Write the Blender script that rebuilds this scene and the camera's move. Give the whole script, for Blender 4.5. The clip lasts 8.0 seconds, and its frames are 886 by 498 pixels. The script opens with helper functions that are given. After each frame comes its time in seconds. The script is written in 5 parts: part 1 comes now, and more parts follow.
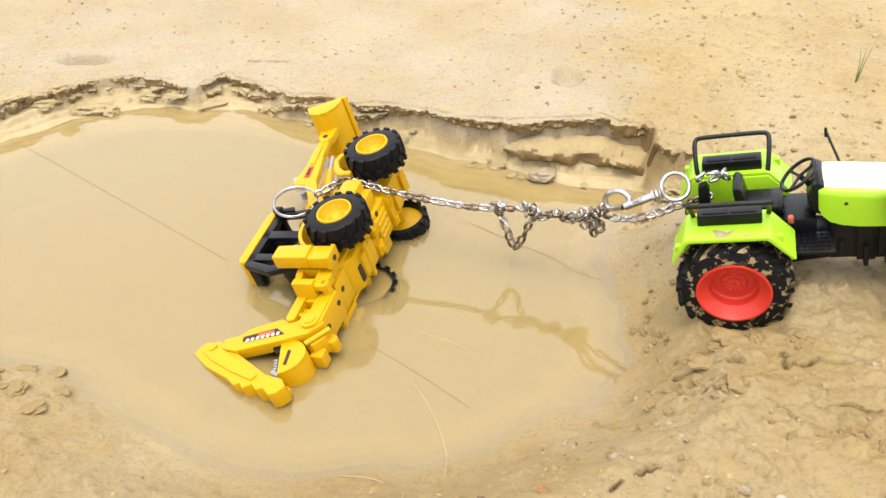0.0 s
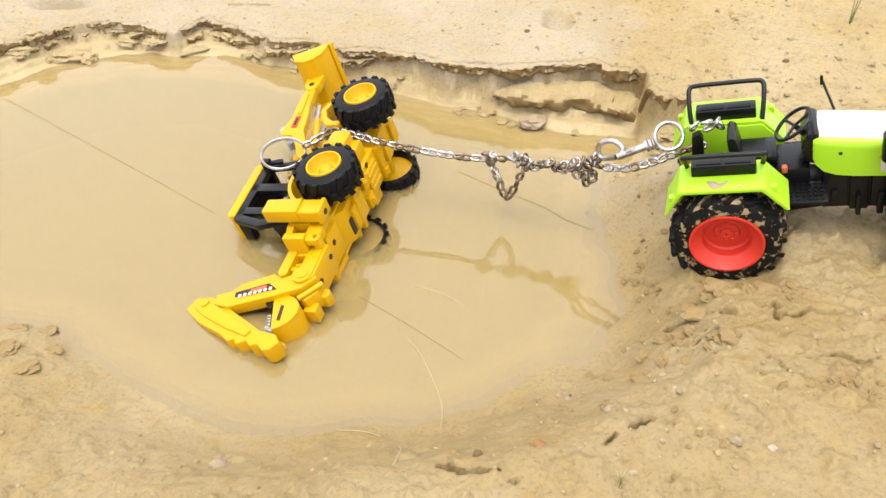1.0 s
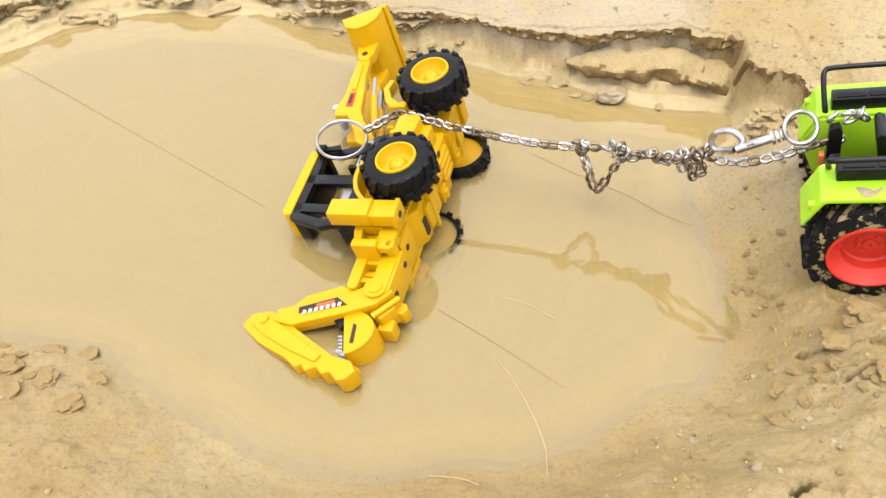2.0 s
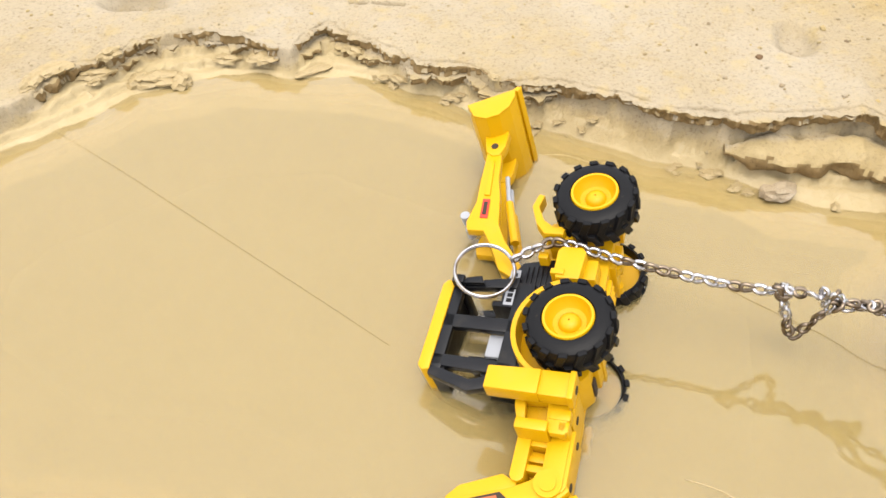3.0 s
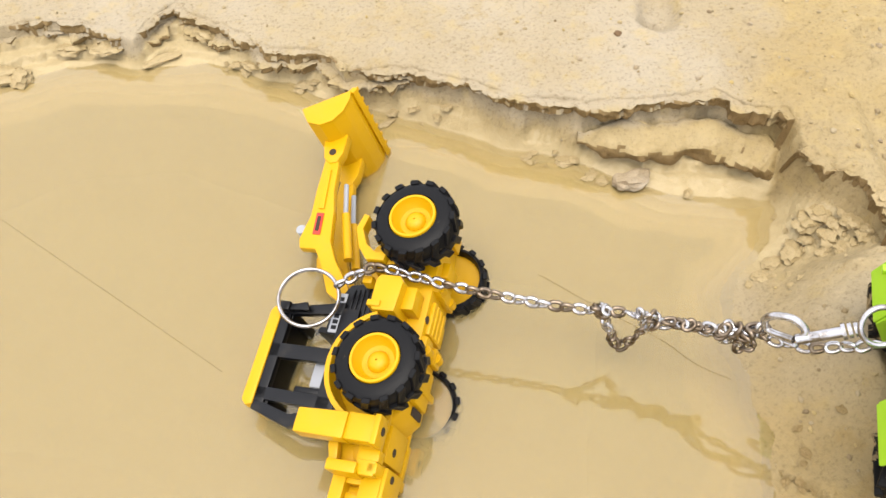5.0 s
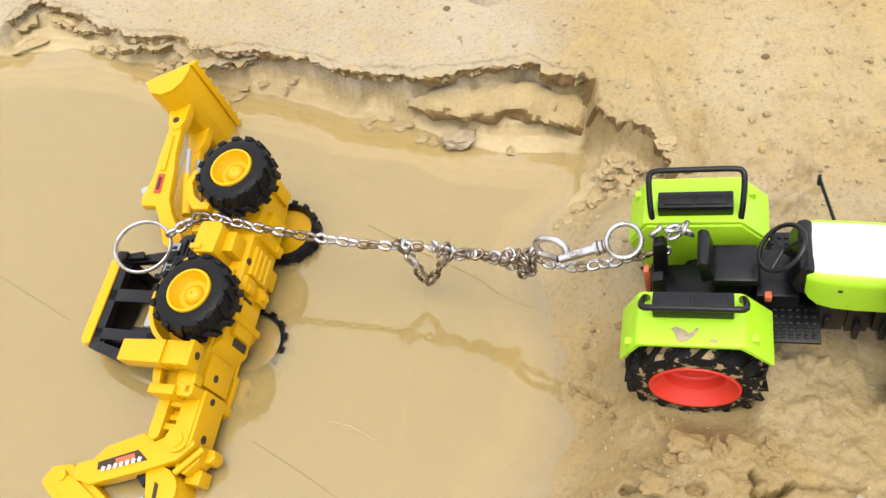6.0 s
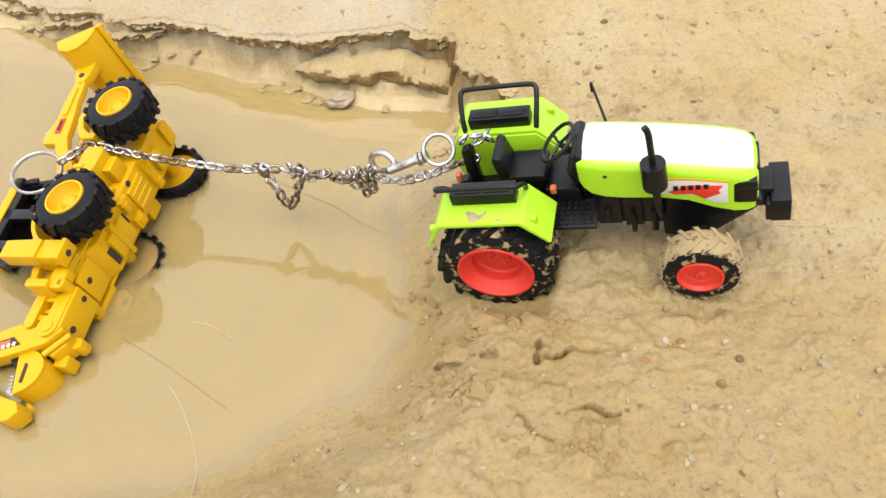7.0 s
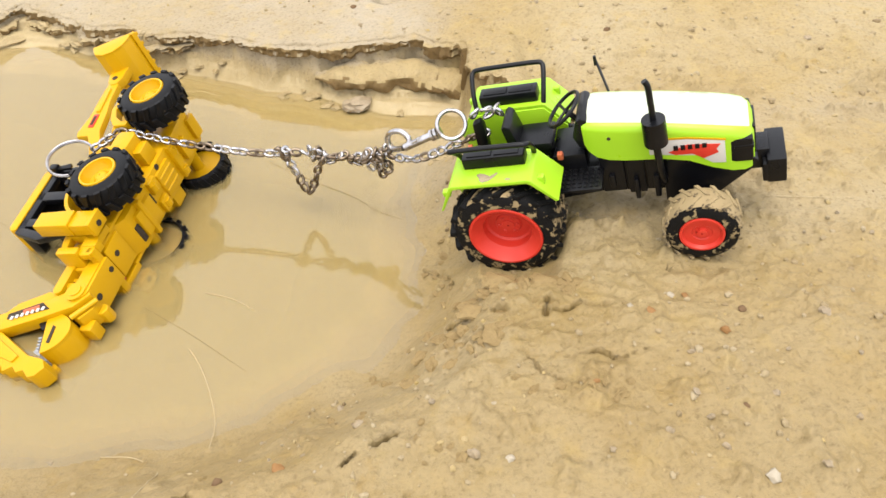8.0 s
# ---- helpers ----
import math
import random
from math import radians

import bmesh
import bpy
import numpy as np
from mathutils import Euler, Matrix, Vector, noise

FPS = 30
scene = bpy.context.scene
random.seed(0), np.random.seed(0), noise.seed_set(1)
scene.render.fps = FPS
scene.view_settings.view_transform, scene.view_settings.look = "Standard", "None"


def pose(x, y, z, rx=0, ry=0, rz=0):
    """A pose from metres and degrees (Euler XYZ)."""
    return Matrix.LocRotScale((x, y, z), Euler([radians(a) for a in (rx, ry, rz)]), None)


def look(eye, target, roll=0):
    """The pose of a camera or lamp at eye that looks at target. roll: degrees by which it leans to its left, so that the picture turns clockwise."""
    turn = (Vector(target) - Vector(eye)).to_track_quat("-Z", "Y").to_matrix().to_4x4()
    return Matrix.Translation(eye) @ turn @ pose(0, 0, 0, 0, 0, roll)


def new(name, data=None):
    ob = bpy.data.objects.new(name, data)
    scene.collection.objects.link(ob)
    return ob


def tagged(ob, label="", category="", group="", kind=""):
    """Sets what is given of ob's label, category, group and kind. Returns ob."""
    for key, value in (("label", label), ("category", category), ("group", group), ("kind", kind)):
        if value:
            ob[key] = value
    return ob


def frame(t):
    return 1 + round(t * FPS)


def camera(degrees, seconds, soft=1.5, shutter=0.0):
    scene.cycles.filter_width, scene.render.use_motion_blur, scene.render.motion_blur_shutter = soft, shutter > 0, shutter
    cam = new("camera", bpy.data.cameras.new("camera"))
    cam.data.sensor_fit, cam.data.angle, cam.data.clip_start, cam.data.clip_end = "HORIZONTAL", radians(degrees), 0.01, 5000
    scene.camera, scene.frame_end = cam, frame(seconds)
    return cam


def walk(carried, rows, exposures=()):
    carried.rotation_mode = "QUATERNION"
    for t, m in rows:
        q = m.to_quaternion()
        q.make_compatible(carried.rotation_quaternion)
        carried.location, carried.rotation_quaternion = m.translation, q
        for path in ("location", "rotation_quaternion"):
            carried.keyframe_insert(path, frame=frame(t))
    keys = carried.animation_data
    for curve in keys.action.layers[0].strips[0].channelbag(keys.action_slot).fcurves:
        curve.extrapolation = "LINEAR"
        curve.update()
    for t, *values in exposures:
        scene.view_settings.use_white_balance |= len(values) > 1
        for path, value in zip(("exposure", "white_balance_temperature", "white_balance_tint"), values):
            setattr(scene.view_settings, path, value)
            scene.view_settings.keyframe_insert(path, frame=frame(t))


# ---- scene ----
cam = camera(58.65, 8.0)
PATH = [
    (0, (0.0055, 0.0126, 0.3250), (-0.0007, 0.4122, 0.0245), 0.72),
    (0.5, (0.0064, 0.0112, 0.3287), (0.0057, 0.4004, 0.0148), 0.82),
    (1, (0.0009, 0.0200, 0.3294), (0.0051, 0.3951, -0.0011), 1.03),
    (1.2, (-0.0032, 0.0259, 0.3289), (0.0026, 0.3945, -0.0090), 1.09),
    (2.3, (-0.0702, 0.1246, 0.3153), (-0.0664, 0.4647, -0.0511), 0.99),
    (2.5, (-0.0878, 0.1503, 0.3177), (-0.0869, 0.4868, -0.0521), 0.87),
    (3, (-0.1169, 0.2044, 0.3228), (-0.1205, 0.5363, -0.0512), 0.70),
    (3.5, (-0.1182, 0.2373, 0.3217), (-0.1197, 0.5540, -0.0652), 1.06),
    (4, (-0.1060, 0.2602, 0.3219), (-0.1050, 0.5558, -0.0814), 0.98),
    (4.2, (-0.0999, 0.2681, 0.3255), (-0.0991, 0.5573, -0.0824), 0.62),
    (5.3, (-0.0193, 0.2424, 0.3602), (-0.0045, 0.5229, -0.0534), 0.10),
    (5.5, (-0.0066, 0.2309, 0.3622), (0.0136, 0.5123, -0.0506), 0.53),
    (6, (0.0311, 0.2005, 0.3688), (0.0598, 0.4859, -0.0407), 1.03),
    (6.5, (0.0727, 0.1486, 0.3670), (0.1057, 0.4449, -0.0344), 1.53),
    (7, (0.1073, 0.1015, 0.3642), (0.1366, 0.4179, -0.0219), 0.75),
    (7.5, (0.1170, 0.0647, 0.3570), (0.1452, 0.4069, -0.0065), 0.23),
    (8, (0.1017, 0.0465, 0.3382), (0.1275, 0.4004, -0.0142), 0.04),
]
walk(cam, [(t, look(eye, target, roll)) for t, eye, target, roll in PATH], [(0, 1.39), (2.5, 1.40), (4.2, 1.38), (5.5, 1.27), (8, 1.29)])

# ---- sky and sun: a bright overcast day ----
world = bpy.data.worlds.new("world")
scene.world = world
world.use_nodes = True
wt = world.node_tree
sky = wt.nodes.new("ShaderNodeTexSky")
sky.sky_type = "NISHITA"
sky.sun_disc = False
sky.sun_elevation = radians(76)
sky.sun_rotation = radians(218)
sky.air_density = 0.7
sky.dust_density = 6.0
sky.ozone_density = 0.3
cloud = wt.nodes.new("ShaderNodeMix")
cloud.data_type = "RGBA"
cloud.inputs[0].default_value = 0.7
cloud.inputs[7].default_value = (6.55, 6.55, 6.72, 1)
wt.links.new(sky.outputs[0], cloud.inputs[6])
wt.links.new(cloud.outputs[2], wt.nodes["Background"].inputs[0])
wt.nodes["Background"].inputs[1].default_value = 0.15
sun = new("sun", bpy.data.lights.new("sun", "SUN"))
sun.data.energy = 1.0
sun.data.angle = radians(40)
sun.data.color = (1.0, 0.96, 0.88)
sun.matrix_world = look((-0.30, -0.15, 2.6), (0, 0.4, 0))


# ---- materials ----
def material(name):
    m = bpy.data.materials.new(name)
    m.use_nodes = True
    return m, m.node_tree, m.node_tree.nodes["Principled BSDF"]


def noise_node(nt, scale, detail=4.0, rough=0.55, coord="Object"):
    tc = nt.nodes.new("ShaderNodeTexCoord")
    n = nt.nodes.new("ShaderNodeTexNoise")
    n.inputs["Scale"].default_value = scale
    n.inputs["Detail"].default_value = detail
    n.inputs["Roughness"].default_value = rough
    nt.links.new(tc.outputs[coord], n.inputs["Vector"])
    return n


def ramp(nt, src, stops):
    r = nt.nodes.new("ShaderNodeValToRGB")
    while len(r.color_ramp.elements) < len(stops):
        r.color_ramp.elements.new(0.5)
    for e, (p, c) in zip(r.color_ramp.elements, stops):
        e.position, e.color = p, (*c, 1)
    nt.links.new(src, r.inputs[0])
    return r.outputs[0]


def mix(nt, fac, a, b, kind="MIX"):
    m = nt.nodes.new("ShaderNodeMix")
    m.data_type, m.blend_type = "RGBA", kind
    for sock, v in ((0, fac), (6, a), (7, b)):
        if isinstance(v, bpy.types.NodeSocket):
            nt.links.new(v, m.inputs[sock])
        else:
            m.inputs[sock].default_value = v if sock == 0 else (*v, 1)
    return m.outputs[2]


def bump(nt, bsdf, heights, distance):
    prev = None
    for h, d in zip(heights, distance):
        b = nt.nodes.new("ShaderNodeBump")
        b.inputs["Distance"].default_value = d
        b.inputs["Strength"].default_value = 0.8
        nt.links.new(h, b.inputs["Height"])
        if prev:
            nt.links.new(prev, b.inputs["Normal"])
        prev = b.outputs[0]
    nt.links.new(prev, bsdf.inputs["Normal"])


def mud_material(name, pale, tan, ochre, rough=0.75, damp=False, k=1.0):
    """Clay. k scales the grain, for meshes of unit size."""
    m, nt, b = material(name)
    big = noise_node(nt, 9 * k, 5)
    mid = noise_node(nt, 55 * k, 6, 0.65)
    fine = noise_node(nt, 420 * k, 5, 0.7)
    base = mix(nt, ramp(nt, big.outputs[0], [(0.36, (0, 0, 0)), (0.64, (1, 1, 1))]), tan, pale)
    base = mix(nt, ramp(nt, mid.outputs[0], [(0.56, (0, 0, 0)), (0.74, (0.7, 0.7, 0.7))]), base, ochre)
    speck = ramp(nt, fine.outputs[0], [(0.30, (0.66, 0.62, 0.55)), (0.46, (1, 1, 1)), (0.7, (1.1, 1.09, 1.05))])
    base = mix(nt, 1.0, base, speck, "MULTIPLY")
    if damp:
        at = nt.nodes.new("ShaderNodeAttribute")
        at.attribute_name = "damp"
        yel = nt.nodes.new("ShaderNodeAttribute")
        yel.attribute_name = "sandy"
        base = mix(nt, yel.outputs["Fac"], base, mix(nt, 1.0, base, (1.01, 0.945, 0.72), "MULTIPLY"))
        spot = noise_node(nt, 75, 3, 0.5)
        base = mix(nt, ramp(nt, spot.outputs[0], [(0.56, (0, 0, 0)), (0.74, (0.45, 0.45, 0.45))]), base, (0.34, 0.255, 0.10))
        grime = noise_node(nt, 130, 6, 0.75)
        base = mix(nt, ramp(nt, grime.outputs[0], [(0.64, (0, 0, 0)), (0.76, (0.5, 0.5, 0.5))]), base, (0.15, 0.105, 0.055))
        blot = noise_node(nt, 24, 5, 0.7)
        base = mix(nt, ramp(nt, blot.outputs[0], [(0.52, (0, 0, 0)), (0.70, (0.28, 0.28, 0.28))]), base, (0.33, 0.245, 0.10))
        base = mix(nt, at.outputs["Fac"], base, mix(nt, 1.0, base, (0.78, 0.72, 0.56), "MULTIPLY"))
        nt.links.new(ramp(nt, at.outputs["Fac"], [(0.0, (0.85,) * 3), (1.0, (0.42,) * 3)]), b.inputs["Roughness"])
        # light painted on the bank shelf as paler base colour; coat for wet gloss
        shelf_light = nt.nodes.new("ShaderNodeAttribute")
        shelf_light.attribute_name = "shelf_light"
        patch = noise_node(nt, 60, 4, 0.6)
        cover = mix(nt, 1.0, shelf_light.outputs["Color"], ramp(nt, patch.outputs[0], [(0.30, (0.55,) * 3), (0.60, (0.95,) * 3)]), "MULTIPLY")
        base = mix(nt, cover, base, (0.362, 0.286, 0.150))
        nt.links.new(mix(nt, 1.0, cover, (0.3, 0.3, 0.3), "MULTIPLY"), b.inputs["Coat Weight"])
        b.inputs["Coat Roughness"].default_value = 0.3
    else:
        b.inputs["Roughness"].default_value = rough
    nt.links.new(base, b.inputs["Base Color"])
    b.inputs["Specular IOR Level"].default_value = 0.3
    grit = noise_node(nt, 1300 * k, 3, 0.6)
    f = 1.0 if k == 1.0 else 0.3
    bump(nt, b, (mid.outputs[0], fine.outputs[0], grit.outputs[0]), (0.0024 * f, 0.0010 * f, 0.0003 * f))
    return m


def plastic(name, colour, rough=0.32, dust=0.25, dusty=(0.26, 0.20, 0.11), shine=0.35):
    m, nt, b = material(name)
    b.inputs["Specular IOR Level"].default_value = shine
    a = noise_node(nt, 60, 5, 0.6)
    g = noise_node(nt, 700, 3)
    shade = mix(nt, ramp(nt, a.outputs[0], [(0.58, (0, 0, 0)), (0.8, (dust, dust, dust))]), colour, dusty)
    nt.links.new(shade, b.inputs["Base Color"])
    nt.links.new(ramp(nt, a.outputs[0], [(0.3, (rough,) * 3), (0.75, (rough + 0.22,) * 3)]), b.inputs["Roughness"])
    bump(nt, b, (g.outputs[0],), (0.00006,))
    return m


def muddy(name, colour, mud, low, high, rough=0.6, scale=170, relief=0.0010):
    """Rubber with dried mud stuck to it in patches."""
    m, nt, b = material(name)
    a = noise_node(nt, scale, 5, 0.65)
    f = ramp(nt, a.outputs[0], [(low, (0, 0, 0)), (high, (1, 1, 1))])
    nt.links.new(mix(nt, f, colour, mud), b.inputs["Base Color"])
    b.inputs["Roughness"].default_value = rough
    b.inputs["Specular IOR Level"].default_value = 0.15
    bump(nt, b, (a.outputs[0],), (relief,))
    return m


def metal(name, colour, rough, dirt):
    m, nt, b = material(name)
    a = noise_node(nt, 150, 4)
    nt.links.new(mix(nt, ramp(nt, a.outputs[0], [(0.45, (0, 0, 0)), (0.7, (1, 1, 1))]), colour, dirt), b.inputs["Base Color"])
    b.inputs["Metallic"].default_value = 0.9
    b.inputs["Roughness"].default_value = rough
    return m


MUD = mud_material("mud", (0.288, 0.244, 0.172), (0.258, 0.203, 0.117), (0.250, 0.182, 0.074), damp=True)
# broken sides: damp clay, with the undercut's shade put into its colour
DAMP_SHADED = mud_material("damp_shaded_clay", (0.195, 0.133, 0.056), (0.155, 0.101, 0.040), (0.138, 0.087, 0.028), rough=0.7)
CLOD = mud_material("clod_mud", (0.225, 0.162, 0.070), (0.195, 0.134, 0.054), (0.190, 0.122, 0.040), k=0.012)
# lit copy of the clod clay: brighter colours painted in for the far shore
CLOD_LIT = mud_material("clod_lit", (0.305, 0.238, 0.125), (0.270, 0.204, 0.098), (0.265, 0.190, 0.080), rough=0.5, k=0.012)
YELLOW = plastic("yellow_plastic", (0.475, 0.262, 0.001), 0.30, 0.10, shine=0.25)
LIME = plastic("lime_plastic", (0.27, 0.485, 0.016), 0.26, 0.08)
# near-white colour that paints the sky's highlight on the lime bonnet
HIGHLIGHT = plastic("white_highlight", (0.80, 0.82, 0.72), 0.20, 0.02, shine=0.5)
RED = plastic("red_plastic", (0.50, 0.030, 0.016), 0.35, 0.10)
BLACK = plastic("black_plastic", (0.0030, 0.0032, 0.0042), 0.24, 0.06, shine=0.26)
GREY = plastic("grey_plastic", (0.26, 0.27, 0.29), 0.4, 0.15)
# dark print and blade; in holes and slots its tone is painted shade
DARK = plastic("dark_shade_and_print", (0.03, 0.02, 0.012), 0.7, 0.1)
RUBBER = muddy("toy_rubber", (0.0035, 0.0035, 0.004), (0.20, 0.15, 0.08), 0.68, 0.76, 0.45, relief=0.0002)
RUBBER_MUD = muddy("muddy_rubber", (0.004, 0.004, 0.004), (0.24, 0.18, 0.09), 0.555, 0.60, 0.6, 200)
RUBBER_PATCH = muddy("patchy_rubber", (0.004, 0.004, 0.004), (0.25, 0.185, 0.095), 0.53, 0.57, 0.65, 120)
RUBBER_CAKED = muddy("caked_rubber", (0.04, 0.03, 0.02), (0.25, 0.19, 0.10), 0.37, 0.46, 0.8)
STEEL = metal("nickel_steel", (0.45, 0.44, 0.45), 0.24, (0.20, 0.17, 0.13))
RUSTY = metal("dull_steel", (0.21, 0.165, 0.12), 0.34, (0.06, 0.04, 0.022))
ORANGE = plastic("orange_sticker", (0.36, 0.085, 0.03), 0.4, 0.1)
PAPER = plastic("white_sticker", (0.48, 0.46, 0.42), 0.4, 0.15)
STRAW = plastic("straw", (0.30, 0.26, 0.13), 0.6, 0.2)
GRASS = plastic("grass", (0.085, 0.115, 0.03), 0.6, 0.2)
HAIR = plastic("pale_fibre", (0.36, 0.29, 0.17), 0.5, 0.1)
THREAD = plastic("dark_fibre", (0.20, 0.15, 0.07), 0.6, 0.1)
STONES = [mud_material("stone_tan", (0.30, 0.25, 0.18), (0.25, 0.19, 0.11), (0.22, 0.14, 0.05), k=0.02),
          plastic("stone_brown", (0.20, 0.10, 0.03), 0.6, 0.4), plastic("stone_dark", (0.115, 0.068, 0.032), 0.8, 0.6),
          plastic("stone_white", (0.31, 0.27, 0.20), 0.6, 0.3)]

# murky water: a clear skin that mirrors the sky, over suspended clay
WATER, nt, b = material("muddy_water")
nt.nodes.remove(b)
clay, clear, gloss, body, top, fres = (nt.nodes.new("ShaderNode" + k) for k in ("BsdfDiffuse", "BsdfTransparent", "BsdfGlossy", "MixShader", "MixShader", "Fresnel"))
wn = noise_node(nt, 5, 4)
nt.links.new(ramp(nt, wn.outputs[0], [(0.35, (0.598, 0.472, 0.206)), (0.65, (0.636, 0.505, 0.228))]), clay.inputs[0])
clear.inputs[0].default_value = (1.0, 0.985, 0.94, 1)
gloss.inputs["Roughness"].default_value = 0.0
fres.inputs["IOR"].default_value = 1.72
body.inputs[0].default_value = 0.14
nt.links.new(clear.outputs[0], body.inputs[1])
nt.links.new(clay.outputs[0], body.inputs[2])
nt.links.new(fres.outputs[0], top.inputs[0])
nt.links.new(body.outputs[0], top.inputs[1])
nt.links.new(gloss.outputs[0], top.inputs[2])
nt.links.new(top.outputs[0], nt.nodes["Material Output"].inputs[0])

MURK, nt, b = material("suspended_clay")
nt.nodes.remove(b)
clay, clear, body = (nt.nodes.new("ShaderNode" + k) for k in ("BsdfDiffuse", "BsdfTransparent", "MixShader"))
clay.inputs[0].default_value = (0.620, 0.491, 0.215, 1)
clear.inputs[0].default_value = (1.0, 0.985, 0.94, 1)
body.inputs[0].default_value = 0.185
nt.links.new(clear.outputs[0], body.inputs[1])
nt.links.new(clay.outputs[0], body.inputs[2])
nt.links.new(body.outputs[0], nt.nodes["Material Output"].inputs[0])


# ---- mesh helpers (toys are built in millimetres) ----
MM = 0.001


def part(name, bm, mat, parent=None, label="", smooth=True):
    me = bpy.data.meshes.new(name)
    bmesh.ops.recalc_face_normals(bm, faces=bm.faces)
    bm.to_mesh(me)
    bm.free()
    me.materials.append(mat)
    if smooth:
        me.shade_smooth()
        me.set_sharp_from_angle(angle=radians(38))
    ob = new(name, me)
    ob.parent = parent
    return tagged(ob, label=label)


def box(x0, x1, y0, y1, z0, z1, r=0.8, bm=None):
    bm2 = bmesh.new()
    bmesh.ops.create_cube(bm2, size=1)
    for v in bm2.verts:
        v.co = Vector(((x0 + x1) / 2 + v.co.x * (x1 - x0), (y0 + y1) / 2 + v.co.y * (y1 - y0), (z0 + z1) / 2 + v.co.z * (z1 - z0))) * MM
    if r:
        bmesh.ops.bevel(bm2, geom=bm2.edges[:], offset=r * MM, segments=2, profile=0.6, affect="EDGES")
    return joined(bm, bm2)


def joined(bm, bm2):
    if bm is None:
        return bm2
    me = bpy.data.meshes.new("tmp")
    bm2.to_mesh(me)
    bm2.free()
    bm.from_mesh(me)
    bpy.data.meshes.remove(me)
    return bm


def prism(points, y0, y1, r=0.7, bm=None, axes="xzy"):
    """A profile in x and z, drawn out from y0 to y1."""
    bm2 = bmesh.new()
    order = [axes.index(c) for c in "xyz"]
    rings = []
    for d in (y0, y1):
        rings.append([bm2.verts.new([((p[0], p[1], d)[order[k]]) * MM for k in range(3)]) for p in points])
    n = len(points)
    bm2.faces.new(rings[0])
    bm2.faces.new(rings[1][::-1])
    for k in range(n):
        bm2.faces.new((rings[0][k], rings[1][k], rings[1][(k + 1) % n], rings[0][(k + 1) % n]))
    bmesh.ops.recalc_face_normals(bm2, faces=bm2.faces)
    if r:
        bmesh.ops.bevel(bm2, geom=bm2.edges[:], offset=r * MM, segments=2, profile=0.6, affect="EDGES", clamp_overlap=True)
    return joined(bm, bm2)


def tube(path, radius, sides=10, closed=False, bm=None, taper=None, scale=MM):
    """A round bar along a path of points."""
    bm2 = bmesh.new()
    pts = [Vector(p) * scale for p in path]
    n, rings, side = len(pts), [], None
    for k, p in enumerate(pts):
        a = pts[k - 1] if k or closed else p
        c = pts[(k + 1) % n] if k < n - 1 or closed else p
        d = (c - a).normalized()
        if side is None:
            side = d.orthogonal().normalized()
        side = (side - d * side.dot(d)).normalized()
        up = d.cross(side)
        rr = radius * scale * (taper(k / max(1, n - 1)) if taper else 1)
        rings.append([bm2.verts.new(p + rr * (math.cos(math.tau * s / sides) * side + math.sin(math.tau * s / sides) * up)) for s in range(sides)])
    for k in range(n if closed else n - 1):
        a, c = rings[k], rings[(k + 1) % n]
        for s in range(sides):
            bm2.faces.new((a[s], a[(s + 1) % sides], c[(s + 1) % sides], c[s]))
    if not closed:
        bm2.faces.new(rings[0][::-1])
        bm2.faces.new(rings[-1])
    return joined(bm, bm2)


def rounded(path, steps=6):
    """A smooth path through the points (Catmull-Rom)."""
    p = [Vector(q) for q in path]
    p = [2 * p[0] - p[1]] + p + [2 * p[-1] - p[-2]]
    out = []
    for k in range(1, len(p) - 2):
        for s in range(steps):
            t = s / steps
            out.append(0.5 * (2 * p[k] + (p[k + 1] - p[k - 1]) * t + (2 * p[k - 1] - 5 * p[k] + 4 * p[k + 1] - p[k + 2]) * t * t + (3 * p[k] - p[k - 1] - 3 * p[k + 1] + p[k + 2]) * t ** 3))
    return out + [p[-2]]


def lathe(profile, centre, sides=40, bm=None, loop=False, open_front=False):
    """A profile of (radius, y) turned about the y axis through centre."""
    bm2 = bmesh.new()
    cx, cy, cz = centre
    rings = []
    for r, y in profile:
        rings.append([bm2.verts.new(((cx + r * math.cos(math.tau * s / sides)) * MM, (cy + y) * MM, (cz + r * math.sin(math.tau * s / sides)) * MM)) for s in range(sides)])
    for a, c in zip(rings, rings[1:] + rings[:1] if loop else rings[1:]):
        for s in range(sides):
            bm2.faces.new((a[s], a[(s + 1) % sides], c[(s + 1) % sides], c[s]))
    if not loop:
        if not open_front:
            bm2.faces.new(rings[0])
        bm2.faces.new(rings[-1][::-1])
    return joined(bm, bm2)


def hexahedron(bm, corners):
    v = [bm.verts.new(c) for c in corners]
    for f in ((0, 1, 2, 3), (7, 6, 5, 4), (0, 4, 5, 1), (1, 5, 6, 2), (2, 6, 7, 3), (3, 7, 4, 0)):
        bm.faces.new([v[k] for k in f])


